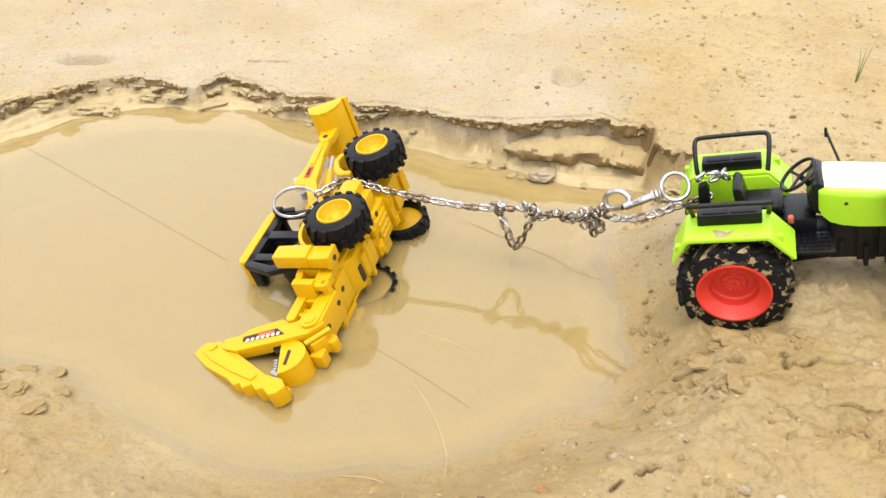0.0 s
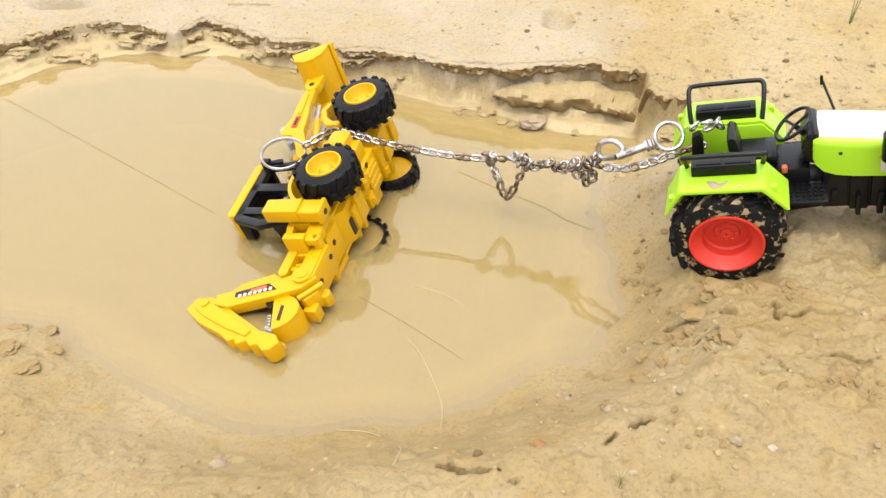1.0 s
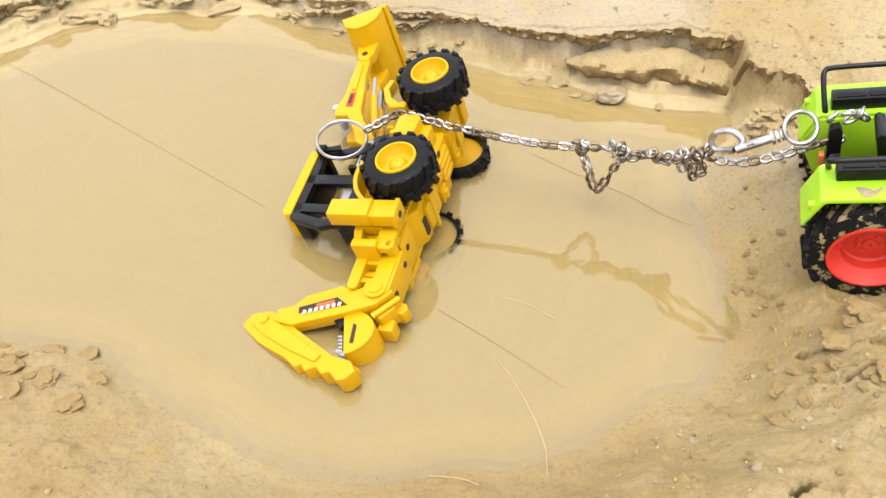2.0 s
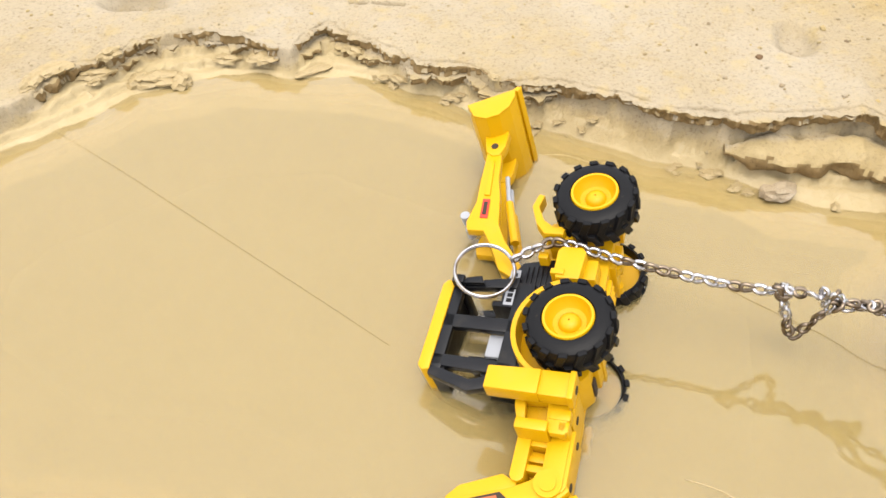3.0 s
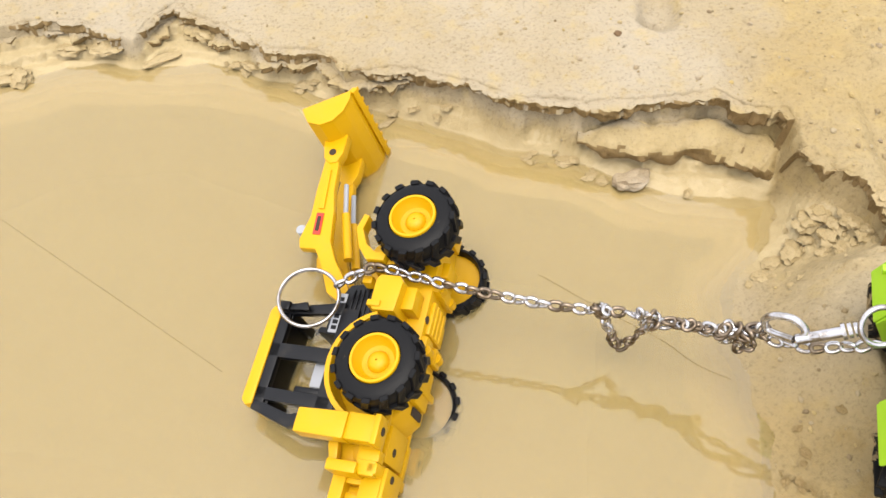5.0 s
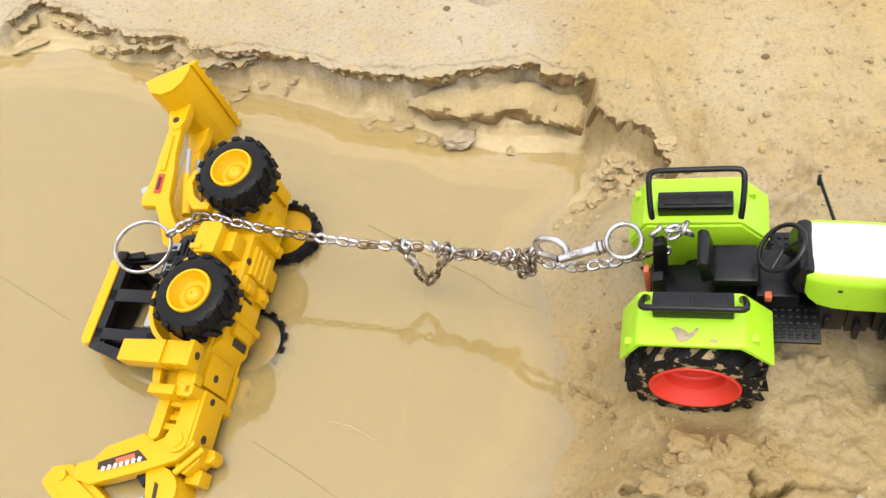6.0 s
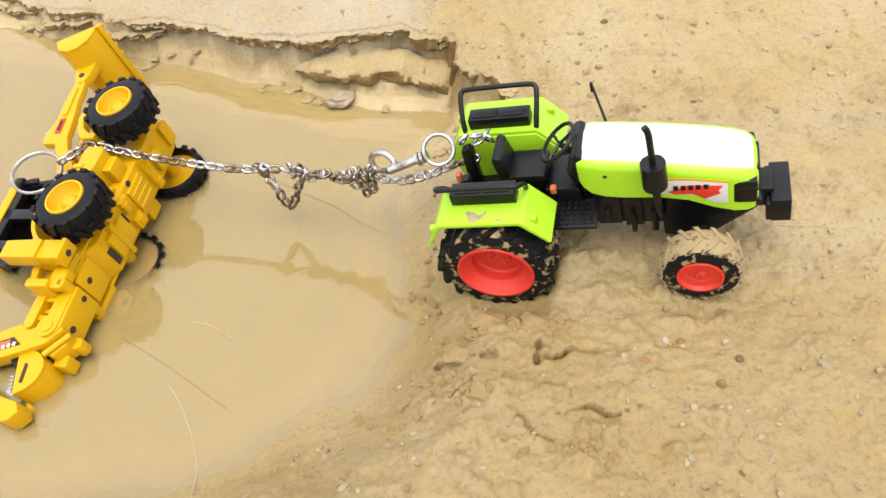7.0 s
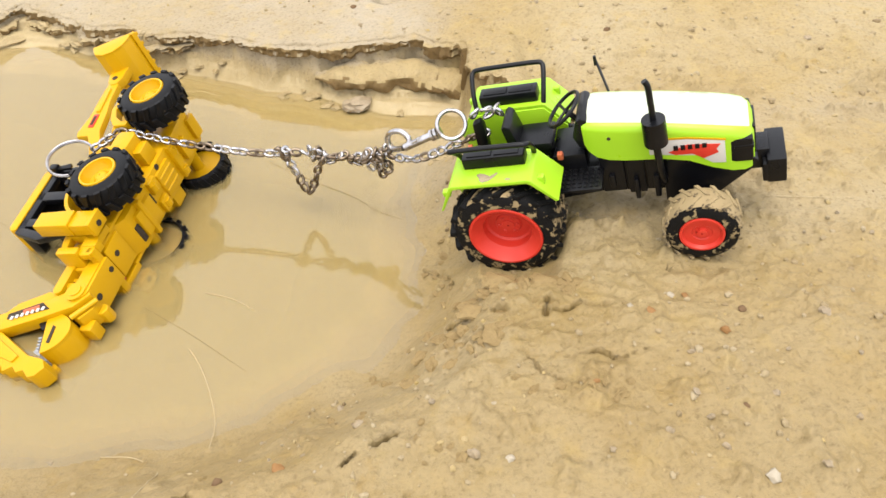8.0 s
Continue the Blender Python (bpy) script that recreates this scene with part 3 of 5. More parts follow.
def loaf(path, width, height, seed):
    """A rounded slice of clay that has slumped from the edge."""
    bm, rings = bmesh.new(), []
    pts = rounded([Vector(p) for p in path], 14)
    for k, p in enumerate(pts):
        d = (pts[min(k + 1, len(pts) - 1)] - pts[max(k - 1, 0)]).normalized()
        across = Vector((-d.y, d.x, 0)).normalized()
        f = k / (len(pts) - 1)
        grow = min(1.0, 0.35 + 4 * f, 0.35 + 5 * (1 - f))
        ring_ = []
        for j in range(22):
            a = math.tau * j / 22
            c, q = math.cos(a), math.sin(a)
            u = width * grow * math.copysign(abs(c) ** 0.75, c)
            h = height * grow * math.copysign(abs(q) ** 0.6, q)
            co = p + across * u + Vector((0, 0, h + 0.28 * u))
            n = noise.noise(co * 90 + Vector((seed, 0, 0))) * 0.0040 + noise.noise(co * 220) * 0.0018 + noise.noise(co * 600) * 0.0005
            ring_.append(bm.verts.new(co + (across * c + Vector((0, 0, q))) * n))
        rings.append(ring_)
    for a, c in zip(rings, rings[1:]):
        for j in range(22):
            bm.faces.new((a[j], a[(j + 1) % 22], c[(j + 1) % 22], c[j]))
    bm.faces.new(rings[0][::-1])
    bm.faces.new(rings[-1])
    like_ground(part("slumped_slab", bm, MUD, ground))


loaf([(0.044, 0.5600, 0.0155), (0.066, 0.5570, 0.0165), (0.090, 0.5525, 0.0175), (0.114, 0.5535, 0.0185), (0.132, 0.5465, 0.0175), (0.146, 0.5395, 0.0155), (0.1535, 0.5310, 0.0130)], 0.0098, 0.0062, 4.0)
crust(LIP[3:17], lambda x, y: plateau(x, y) - 0.0075, 0.008, 0.0062, 0.0050, 23, (0.02, 0.05))

water = tagged(sheet("water", 0.0, WATER), label="murky yellow-brown rain puddle, mirroring a white sky", category="puddle", kind="structure")
for depth in (0.0008, 0.0020, 0.0038, 0.0065, 0.010, 0.014, 0.020, 0.027):
    sheet("suspended_mud", -depth, MURK, water)


# ---- toy tractor ----
def thing(name, matrix, label, category, group=""):
    e = new(name)
    e.empty_display_size = 0.02
    e.matrix_world = matrix
    return tagged(e, label=label, category=category, group=group)


def both(f):
    for s in (-1, 1):
        f(s)


def tractor():
    m = Matrix.Translation((0.1678, 0.3812, 0.0577)) @ Euler((radians(3), radians(-16.5), radians(-16.5))).to_matrix().to_4x4()
    t = thing("toy_tractor", m, "lime green toy tractor with red rims and muddy tyres on clay", "toy tractor")
    rear = [(19.5, -0.6), (19.2, 0.4), (18.2, 0.4), (17.2, -1.0), (13.6, -4.6), (12.9, -5.2), (12.4, -9.6), (11.4, -10.6), (7.0, -10.2), (6.4, -9.4), (3.6, -9.2), (3.2, -8.4), (0.6, -8.2)]
    front = [(10.9, -0.5), (10.6, 0.5), (9.6, 0.5), (8.6, -1.2), (5.0, -1.4), (4.4, -2.0), (2.8, -2.0), (2.4, -0.6), (0.6, -0.4)]

    def wheels(s):
        wheel(t, 0, s * 34, 0, 30.3, 12, 18.8, s, RUBBER_MUD, RED, 17, 0.36, 3.8, 2.6, rear, tread_mat=RUBBER_PATCH, turn=0.1 + 0.1 * s)
        wheel(t, 96, s * 34, -11, 19.2, 8, 10.4, s, RUBBER_MUD, RED, 15, 0.3, 2.8, 0.9, front, tread_mat=RUBBER_CAKED, turn=0.3)

    both(wheels)

    def side(s):
        f = lambda a, b: (min(s * a, s * b), max(s * a, s * b))
        # mudguard: bent top with slanted ends over the tyre, and an inner wall
        top = [(-30.5, 18.5), (-29.1, 18.5), (-21, 31.3), (-19.5, 32), (17.5, 32), (19, 31.2), (29.6, 19.2), (31.4, 19.6), (20.2, 33.4), (18.5, 34.2), (-20.5, 34.2), (-22.5, 33.2)]
        guard = part("mudguard", prism(top, *f(18, 43), r=0.8), LIME, t)
        wall = [(-29.5, 18.8), (-21, 32.2), (19, 32.2), (30, 19.4), (27, -2), (14, -12), (-12, -12), (-24, 0)]
        part("inner_wall", prism(wall, *f(17, 19), r=0.4), LIME, guard)
        if s < 0:
            part("mud_splash", prism([(-8.5, -35.5), (-6.6, -34.6), (-4.2, -35.4), (-1.2, -37.4), (1.8, -34.9), (2.6, -35.4), (0.9, -38.2), (-1.4, -40.6), (-4.6, -41.6), (-6.2, -40.2), (-6.8, -38.0)], 34.1, 34.55, 0.15, axes="xyz"), MUD, guard, "dried splash of mud")
            part("mud_splash", prism([(6.6, -40.4), (8.2, -41.4), (9.8, -40.9), (9.4, -39.9), (7.6, -39.6)], 34.1, 34.4, 0.1, axes="xyz"), MUD, guard, "dried splash of mud")
        part("indicator", box(-27.5, -23.5, *f(37, 40.5), 25.5, 29, 0.8), LIME, guard)
        part("indicator", box(22, 25.5, *f(35, 38.5), 26.5, 31.5, 0.8), LIME, guard)
        # fender seat with a bent grab bar
        seat = part("mudguard_box", box(-16, 16, *f(21.5, 30.5), 33.6, 40.6, 0.9), BLACK, t)
        for x in (-13.5, 0.7):
            part("cushion", box(x, x + 12.8, *f(23, 29), 40.3, 41.2, 0.4), BLACK, seat)
        y = lambda v: s * v
        bar = rounded([(-18.5, y(20.5), 33.5), (-19.2, y(24), 39.5), (-19.6, y(31), 47), (-18.8, y(34), 49.2), (-15.5, y(34.8), 50.0), (0, y(34.8), 50.2), (16, y(34.8), 50.0), (19.6, y(34), 49.2), (20.4, y(31), 47), (19.8, y(24), 39.5), (19, y(20.5), 33.5)], 4)
        part("grab_bar", tube(bar, 1.35, 10), BLACK, t, "thin bent black bar")
        # footplate with raised grip
        plate = part("footplate", box(27, 50, *f(10, 28), 10, 12, 0.7), BLACK, t)
        stud = part("grip_stud", box(28.6, 30.4, s * 12.5 - 0.9, s * 12.5 + 0.9, 11.9, 12.7, 0.25), BLACK, plate)
        for i in range(7):
            for j in range(5):
                if i or j:
                    ob = new("grip_stud", stud.data)
                    ob.parent = plate
                    ob.matrix_basis = Matrix.Translation(Vector((3.0 * i, s * 3.2 * j, 0)) * MM)

    both(side)
    # chassis, gearbox and engine
    part("chassis", prism([(-16, -9), (-16, 12), (20, 14), (48, 8), (84, 8), (84, -8), (48, -6), (20, -10)], -10, 10, 1.2), BLACK, t)
    engine = part("engine", box(48, 82, -11, 11, -3, 20, 1.0), BLACK, t)
    for x0, x1, y1, z0, z1 in ((48, 60, 13, -4, 20), (61, 70, 12, -7, 21), (71, 82, 13.5, -3, 22), (52, 55, 15, 0, 8), (64, 66.5, 15, -9, 4), (74, 77, 15.5, -8, 6)):
        part("engine_block", box(x0, x1, -y1, y1, z0, z1, 0.8), BLACK, engine)
    part("front_frame", prism([(79, 17), (79, -13), (92, -17), (99, -15), (121, 4), (124, 9), (120, 12), (95, 18)], -13.5, 13.5, 1.0), BLACK, t)
    part("front_axle", box(91, 101, -30, 30, -15, -7, 1.2), BLACK, t)
    part("rear_axle", tube([(0, -32, 0), (0, 32, 0)], 6, 14), BLACK, t)
    # bonnet: a rounded lime shell, its bright top highlight put on as a white lid
    sections = [(43, 13.5, 41.5, 29, 3.2), (44.5, 14.4, 42.2, 25.5, 3.6), (48, 15.2, 42.4, 21.8, 4.0), (54, 15.7, 41.8, 19.6, 4.4), (62, 15.9, 40.9, 18.4, 4.6), (80, 16.2, 38.4, 17.5, 4.8), (92, 16.3, 36.2, 15.0, 5.0), (103, 16.3, 34.0, 9.4, 5.0), (112, 16.1, 32.0, 6.2, 5.2), (117.5, 15.4, 30.4, 5.6, 5.4), (120.6, 14.0, 28.2, 5.8, 5.4), (122.2, 12.0, 25.6, 6.6, 5.0)]
    hood, cap = bmesh.new(), bmesh.new()

    def outline(x, w, zt, zb, r):
        pts = [(-w, zb)]
        pts += [(-w, zb + (zt - r * 1.2 - zb) * k) for k in (0.5, 1.0)]
        pts += [(-w + r * (1 - math.cos(a)), zt - r * 1.2 + r * 1.0 * math.sin(a)) for a in (0.3, 0.6, 0.9, 1.2, 1.45)]
        pts += [(-w * 0.35, zt + 0.15)]
        pts += [(-p, q) for p, q in pts[::-1]]
        return [(x, p, q) for p, q in pts]

    rings = [[hood.verts.new(Vector(p) * MM) for p in outline(*sec)] for sec in sections]
    for a, c in zip(rings, rings[1:]):
        for k in range(len(a) - 1):
            hood.faces.new((a[k], a[k + 1], c[k + 1], c[k]))
        hood.faces.new((a[-1], a[0], c[0], c[-1]))
    hood.faces.new(rings[0])
    hood.faces.new(rings[-1][::-1])
    bonnet = part("bonnet", hood, LIME, t)
    lid = []
    for x, w, zt, zb, r in sections:
        x2 = min(max(x, 45.5), 120.2)
        pts = [(-w + r * 0.42, zt - r * 0.62 + 0.1), (-w + r * 0.8, zt - 0.16 * r), (-w * 0.35, zt + 0.62), (w * 0.35, zt + 0.62), (w - r * 0.8, zt - 0.16 * r), (w - r * 0.42, zt - r * 0.62 + 0.1)]
        lid.append([cap.verts.new(Vector((x2, p, q)) * MM) for p, q in pts])
    for a, c in zip(lid, lid[1:]):
        for k in range(len(a) - 1):
            cap.faces.new((a[k], a[k + 1], c[k + 1], c[k]))
    geom = bmesh.ops.solidify(cap, geom=cap.faces[:], thickness=0.5 * MM)
    part("bonnet_top", cap, HIGHLIGHT, bonnet, "near-white highlight laid over the lime bonnet's top")

    def flank(s):
        f = lambda a, b: (min(s * a, s * b), max(s * a, s * b))
        part("headlight", box(110.5, 121.5, *f(8, 16.2), 11, 25, 1.4), BLACK, bonnet)
        part("headlight_glass", box(113, 121.9, *f(9, 16.5), 19.5, 21.2, 0.4), BLACK, bonnet)
        part("sticker", prism([(74, 21), (74, 29.5), (92, 28.6), (109, 25.5), (109, 12), (103, 12.5), (96, 18)], *f(15.9, 16.5), r=0.1), PAPER, bonnet, "white sticker with a red splash")
        part("sticker_edge", prism([(73, 29.5), (73, 30.6), (92, 29.7), (109.5, 26.6), (109.5, 25.5), (92, 28.6)], *f(16.0, 16.6), r=0.1), YELLOW, bonnet)
        part("splash", prism([(83, 21.5), (92, 25.3), (107, 24), (105, 21), (106, 19), (99, 16), (94, 19.5), (86, 19.6)], *f(16.2, 16.8), r=0.1), RED, bonnet)
        bars = bmesh.new()
        for k in range(5):
            box(85.5 + 3.3 * k, 87.6 + 3.3 * k, *f(16.4, 17.1), 22.4 + 0.1 * k, 25.2, 0.1, bars)
        part("lettering", bars, BLACK, bonnet)
        # no opening cut: a dark disc paints the hole's shade
        part("hinge_hole", lathe([(1.0, -0.3), (1.0, 0.3)], (55.6, s * 15.6, 33), 12), DARK, bonnet)

    both(flank)
    part("grille", box(117, 123, -8.5, 8.5, 8, 26, 0.8), BLACK, bonnet)
    bracket = part("weight_bracket", box(118, 129, -7, 7, -2, 10, 0.8), BLACK, t)
    part("front_weight", box(127.5, 136.5, -12.5, 12.5, -7, 7.5, 0.9), BLACK, t, "black block of front weights")
    part("weight_rib", box(125.5, 128, -12.5, 12.5, -6, 5, 0.6), BLACK, bracket)
    # silencer on the near side, thin intake pipe on the other
    silencer = part("silencer", tube([(78.5, -23, 33.5), (78.5, -23, 34.5), (78.5, -23, 46.5), (78.5, -23, 47.5)], 5.6, 18), BLACK, t)
    part("tailpipe", tube(rounded([(78.5, -23, 47), (78.3, -23, 60), (78.0, -23, 66), (76.8, -23, 69)], 4), 1.5, 10), BLACK, silencer)
    part("downpipe", tube(rounded([(78.5, -23, 32), (78.8, -22, 18), (79, -16, 6), (79, -12, 0)], 4), 1.8, 10), BLACK, silencer)
    mirror = part("mirror_stalk", tube(rounded([(56, 13, 34), (54.5, 16, 39), (50, 25, 49), (48.6, 27.3, 52.5)], 4), 0.7, 8), BLACK, t)
    part("mirror", box(48.0, 49.6, 25.4, 27.4, 48.5, 54, 0.6), BLACK, mirror)
    # driver's place
    part("dashboard", prism([(40, 26), (37.5, 33), (40.5, 43), (43.5, 44.2), (46, 42.6), (46, 24)], -12.5, 12.5, 1.4), BLACK, t)
    column = part("steering_column", tube([(42, -2, 34), (34.5, -2, 43.2)], 1.5, 10), BLACK, t)
    ax = Vector((-0.62, 0, 0.78))
    u = Vector((0, 1, 0))
    v = ax.cross(u)
    c = Vector((34, -2, 43.8))
    part("steering_wheel", tube([c + 10.5 * (math.cos(math.tau * k / 28) * u + math.sin(math.tau * k / 28) * v) for k in range(28)], 1.0, 8, True), BLACK, column)
    spokes = bmesh.new()
    for a in (0.5, 2.6, 4.71):
        tube([c - 1.2 * ax, c + 10 * (math.cos(a) * u + math.sin(a) * v)], 0.8, 6, bm=spokes)
    part("spoke", spokes, BLACK, column)
    seat = part("driver_seat", box(7, 26, -9, 10, 24, 29, 1.6), BLACK, t)
    part("backrest", prism([(3, 26), (1.2, 40), (3.2, 42), (6, 40.5), (8.6, 28)], -8.5, 9.5, 1.2), BLACK, seat)
    part("seat_base", box(8, 24, -7, 7, 10, 24.5, 1), BLACK, seat)
    part("console", box(25, 42, -12, 12, 12, 22, 1.2), BLACK, t)
    part("knob", box(28, 31, -14.5, -11, 21, 25, 0.9), ORANGE, t)
    # hitch posts at the back
    hitch = part("hitch", box(-20, -12, -11, 11, 6, 12, 1), BLACK, t)
    part("post", prism([(-19, 10), (-17.5, 36), (-13, 37.5), (-11.5, 34), (-12, 10)], 4, 9, 0.8), BLACK, hitch)
    part("post", prism([(-19, 10), (-17.5, 28), (-13, 29), (-12, 10)], -9, -4, 0.8), BLACK, hitch)
    part("lever", box(-22, -19.5, -3, 1, 8, 26, 0.7), ORANGE, hitch, "small orange lever")
    return t


tractor()


# ---- toy backhoe loader, on its side in the water ----
def backhoe():
    m = Matrix(((0.2452, 0.26184, -0.93344, -0.05625), (0.96047, 0.06528, 0.27062, 0.40571), (0.1318, -0.9629, -0.23548, 0.0206), (0, 0, 0, 1)))
    t = thing("toy_backhoe_loader", m, "yellow toy backhoe loader lying on its side in muddy water", "toy digger")
    dish = [(11.2, -0.6), (10.9, 0.5), (9.8, 0.5), (9.2, -2.5), (7.2, -5.0), (5.0, -5.4), (4.4, -4.0), (3.0, -3.0), (1.6, -2.6), (0.4, -2.5)]

    def wheels(s):
        for x in (0, 68.5):
            wheel(t, x, -30.5 if s < 0 else (31.3 if x == 0 else 31.0), 0, 20.3, 8.5, 10.7, s, RUBBER, YELLOW, 15, 0.16, 4.6, 1.5, dish, inner_r=15.8, turn=0.05 * x + s, lean=0.0 if s < 0 else 0.11)

    both(wheels)
    part("axle", tube([(0, -30, 0), (0, 30, 0)], 4, 12), YELLOW, t)
    part("axle", tube([(68.5, -30, 0), (68.5, 30, 0)], 4, 12), YELLOW, t)
    # chassis and the ribbed underside
    chassis = part("chassis", prism([(-38, -2), (-38, 9), (-20, 15), (30, 15), (50, 10), (84, 10), (86, 2), (80, -6), (58, -8), (-13, -8), (-19, -3)], -13, 13, 1.0), YELLOW, t)
    under = bmesh.new()
    for x0, x1, y0, y1, d in ((-8, 10, -8.5, 8.5, 2.6), (14, 22, -12, -3, 2.8), (14, 22, 3, 12, 2.8), (24, 40, -9, 9, 1.8), (44, 50, -12.5, 12.5, 3.0), (54, 62, -7, 7, 3.4), (74, 82, -8, 8, 1.0), (-2, 1.5, -13.5, 13.5, 3.4)):
        box(x0, x1, y0, y1, -8 - d, -6, 0.6, under)
    box(-36, -20, -11, 11, -4.6, -1, 0.6, under)
    for y in (-5, 0, 5):
        tube([(25, y, -9.6), (39, y, -9.6)], 0.9, 8, bm=under)
    for x, y in ((16, -7.5), (18, 7.5), (47, -8), (47, 8)):
        lathe([(2.4, -2.4), (2.4, 2.4)], (x, y, -10.4), 14, bm=under)
    part("underside_rib", under, YELLOW, chassis)
    # slots and holes are dark pieces on the solid underside, shade by colour
    part("slot", box(-12.4, -8.6, -3.5, 8.5, -9.0, -7.8, 0.2), DARK, chassis)
    part("slot", box(11, 13, -6, 2, -8.6, -7.8, 0.2), DARK, chassis)
    for x, y, z in ((-30, -3, -4.4), (30, -11, -7.9)):
        bm = tube([(x, y, z - 0.5), (x, y, z + 0.3)], 1.9, 14)
        part("hole", bm, DARK, chassis)

    def side(s):
        f = lambda a, b: (min(s * a, s * b), max(s * a, s * b))
        # arched rear mudguard
        arc = [(26.5 * math.cos(a), 26.5 * math.sin(a)) for a in np.linspace(0.35, 2.85, 16)]
        arc += [(24.2 * math.cos(a), 24.2 * math.sin(a)) for a in np.linspace(2.85, 0.35, 16)]
        guard = part("mudguard", prism(arc, *f(15, 29), r=0.3), YELLOW, t)
        disc = [(25.5 * math.cos(a), 25.5 * math.sin(a)) for a in np.linspace(0.1, 3.04, 16)]
        part("guard_wall", prism(disc + [(-24, -4), (24, -4)], *f(13.5, 15.5), r=0.2), YELLOW, guard)
        # tank between the wheels
        tank = part("side_tank", prism([(25, 1), (25, 11.5), (28, 13.2), (40, 13.2), (42.5, 11.5), (42.5, 2), (40, 0)], *f(12, 30), r=0.8), YELLOW, t)
        part("tank_ridge", box(26.5, 29.5, *f(13, 31), 8, 14.4, 0.7), YELLOW, tank)
        part("step", box(29, 40, *f(13, 24), -5, 1.0, 0.6), YELLOW, tank)
        # front mudguard, a curved fin
        fin = [(50, 13), (50, 22), (56, 27), (66, 31), (74, 29), (73, 26), (66, 27.5), (58, 23.5), (54, 18), (55, 12)]
        part("front_mudguard", prism(fin, *f(22, 29), r=0.5), YELLOW, t)
        part("front_guard_stay", prism([(48, 9), (48, 20), (54, 23), (60, 20), (62, 9)], *f(11, 24), r=0.6), YELLOW, t)
        # stabiliser leg
        leg = part("stabiliser", prism([(-33.5, 8), (-33.5, 31), (-23, 31), (-22, 8)], *f(23, 32), r=0.8), YELLOW, t)
        part("foot", prism([(-33, -5.5), (-33, 8.5), (-21.5, 8.5), (-21.5, -5.5)], *f(22.5, 30.5), r=0.8), YELLOW, leg)
        part("foot_rim", box(-33.6, -21, *f(22, 31.4), -6.6, -4.0, 0.5), YELLOW, leg)
        # dark disc on the foot's end, coloured as the shade inside a hole
        part("leg_hole", tube([(-27, s * 26, -6.9), (-27, s * 26, -6.4)], 1.9, 12), DARK, leg)
        # loader arm with its ram
        arm = [(117, 69.5), (117, 62.5), (111, 60.5), (96, 58.5), (84, 55), (66, 51.5), (56, 46), (41, 34), (33, 36), (38, 45), (52, 52.5), (61, 58.5), (61, 67.5), (66, 69.2), (80, 67.0), (95, 68.5)]
        a = part("loader_arm", prism(arm, *f(8.5, 13.5), r=0.7), YELLOW, t)
        part("arm_rib", prism([(108, 66.6), (108, 63.4), (84, 60.4), (84, 63.6)], *f(13.2, 14.6), r=0.4), YELLOW, a)
        part("arm_sticker", prism([(69, 58.2), (69, 62.4), (81.5, 63.6), (81.5, 59.6)], *f(13.6, 14.1), r=0.1), RED, a)
        part("arm_sticker_text", prism([(71, 59.4), (71, 61.6), (79.5, 62.4), (79.5, 60.4)], *f(13.9, 14.4), r=0.1), DARK, a)
        ram = part("ram", tube([(60, s * 5.5, 43), (86, s * 5.5, 52)], 2.4, 12), YELLOW, a)
        part("ram_rod", tube([(84, s * 5.5, 51.5), (104, s * 5.5, 57)], 1.3, 10), GREY, ram)
        part("ram_end", tube([(74, s * 3, 73), (74, s * 9, 73)], 2.6, 12), GREY, a)

    both(side)
    part("cross_tube", tube([(60, -12, 55), (60, 12, 55)], 2.4, 12), YELLOW, t)
    # bonnet: black grilled panel behind, yellow nose in front
    bonnet = part("bonnet", prism([(17, 14), (17, 40), (34, 39), (43, 33), (47, 14)], -13.5, 13.5, 1.0), BLACK, t)
    ribs = bmesh.new()
    for k in range(6):
        box(21, 42 - 0.3 * k, -14.3, -13.2, 17.5 + 2.4 * k, 18.8 + 2.4 * k, 0.3, ribs)
    part("grille_rib", ribs, BLACK, bonnet)
    part("bonnet_sticker", box(18, 38, -14.1, -13.4, 33.0, 38.0, 0.1), GREY, bonnet, "grey sticker with worn unreadable print")
    marks = bmesh.new()
    for k in range(6):
        box(19.5 + 2.9 * k, 21.5 + 2.9 * k, -14.4, -13.9, 34.2, 36.8, 0.05, marks)
    part("sticker_print", marks, BLACK, bonnet)
    nose = part("nose", prism([(44, 9), (44, 26), (60, 25), (78, 21), (86, 14), (86, 9)], -11.5, 11.5, 1.4), YELLOW, t)
    part("nose_bar", box(42, 46, -20, 20, 20, 25, 0.9), YELLOW, nose)
    # cab: open black frame under a yellow roof
    cab = part("cab_frame", box(-20, 24, -15, 15, 14, 20, 0.9), BLACK, t)

    def cab_side(s):
        f = lambda a, b: (min(s * a, s * b), max(s * a, s * b))
        for shape in ([(2.5, 26), (2.5, 64), (9.5, 64), (9.5, 26)], [(-19, 26), (-18, 64), (-12, 64), (-13, 26)], [(27, 32), (24, 64), (27.5, 64), (33, 32)],
                      [(-20, 24), (-20, 33), (30, 33), (30, 24)], [(-20, 58.5), (-20, 64), (27, 64), (27, 58.5)], [(-22, 20), (-29, 44), (-23, 64), (-18, 64), (-23, 44), (-17, 22)]):
            part("pillar", prism(shape, *f(11.5, 15.6), r=0.5), BLACK, cab)
        part("side_sill", prism([(-20, 16), (-20, 26), (24, 26), (30, 18)], *f(12, 14.8), r=0.4), BLACK, cab)

    both(cab_side)
    part("rear_panel", box(-20, -17.5, -13, 13, 18, 40, 0.5), BLACK, cab)
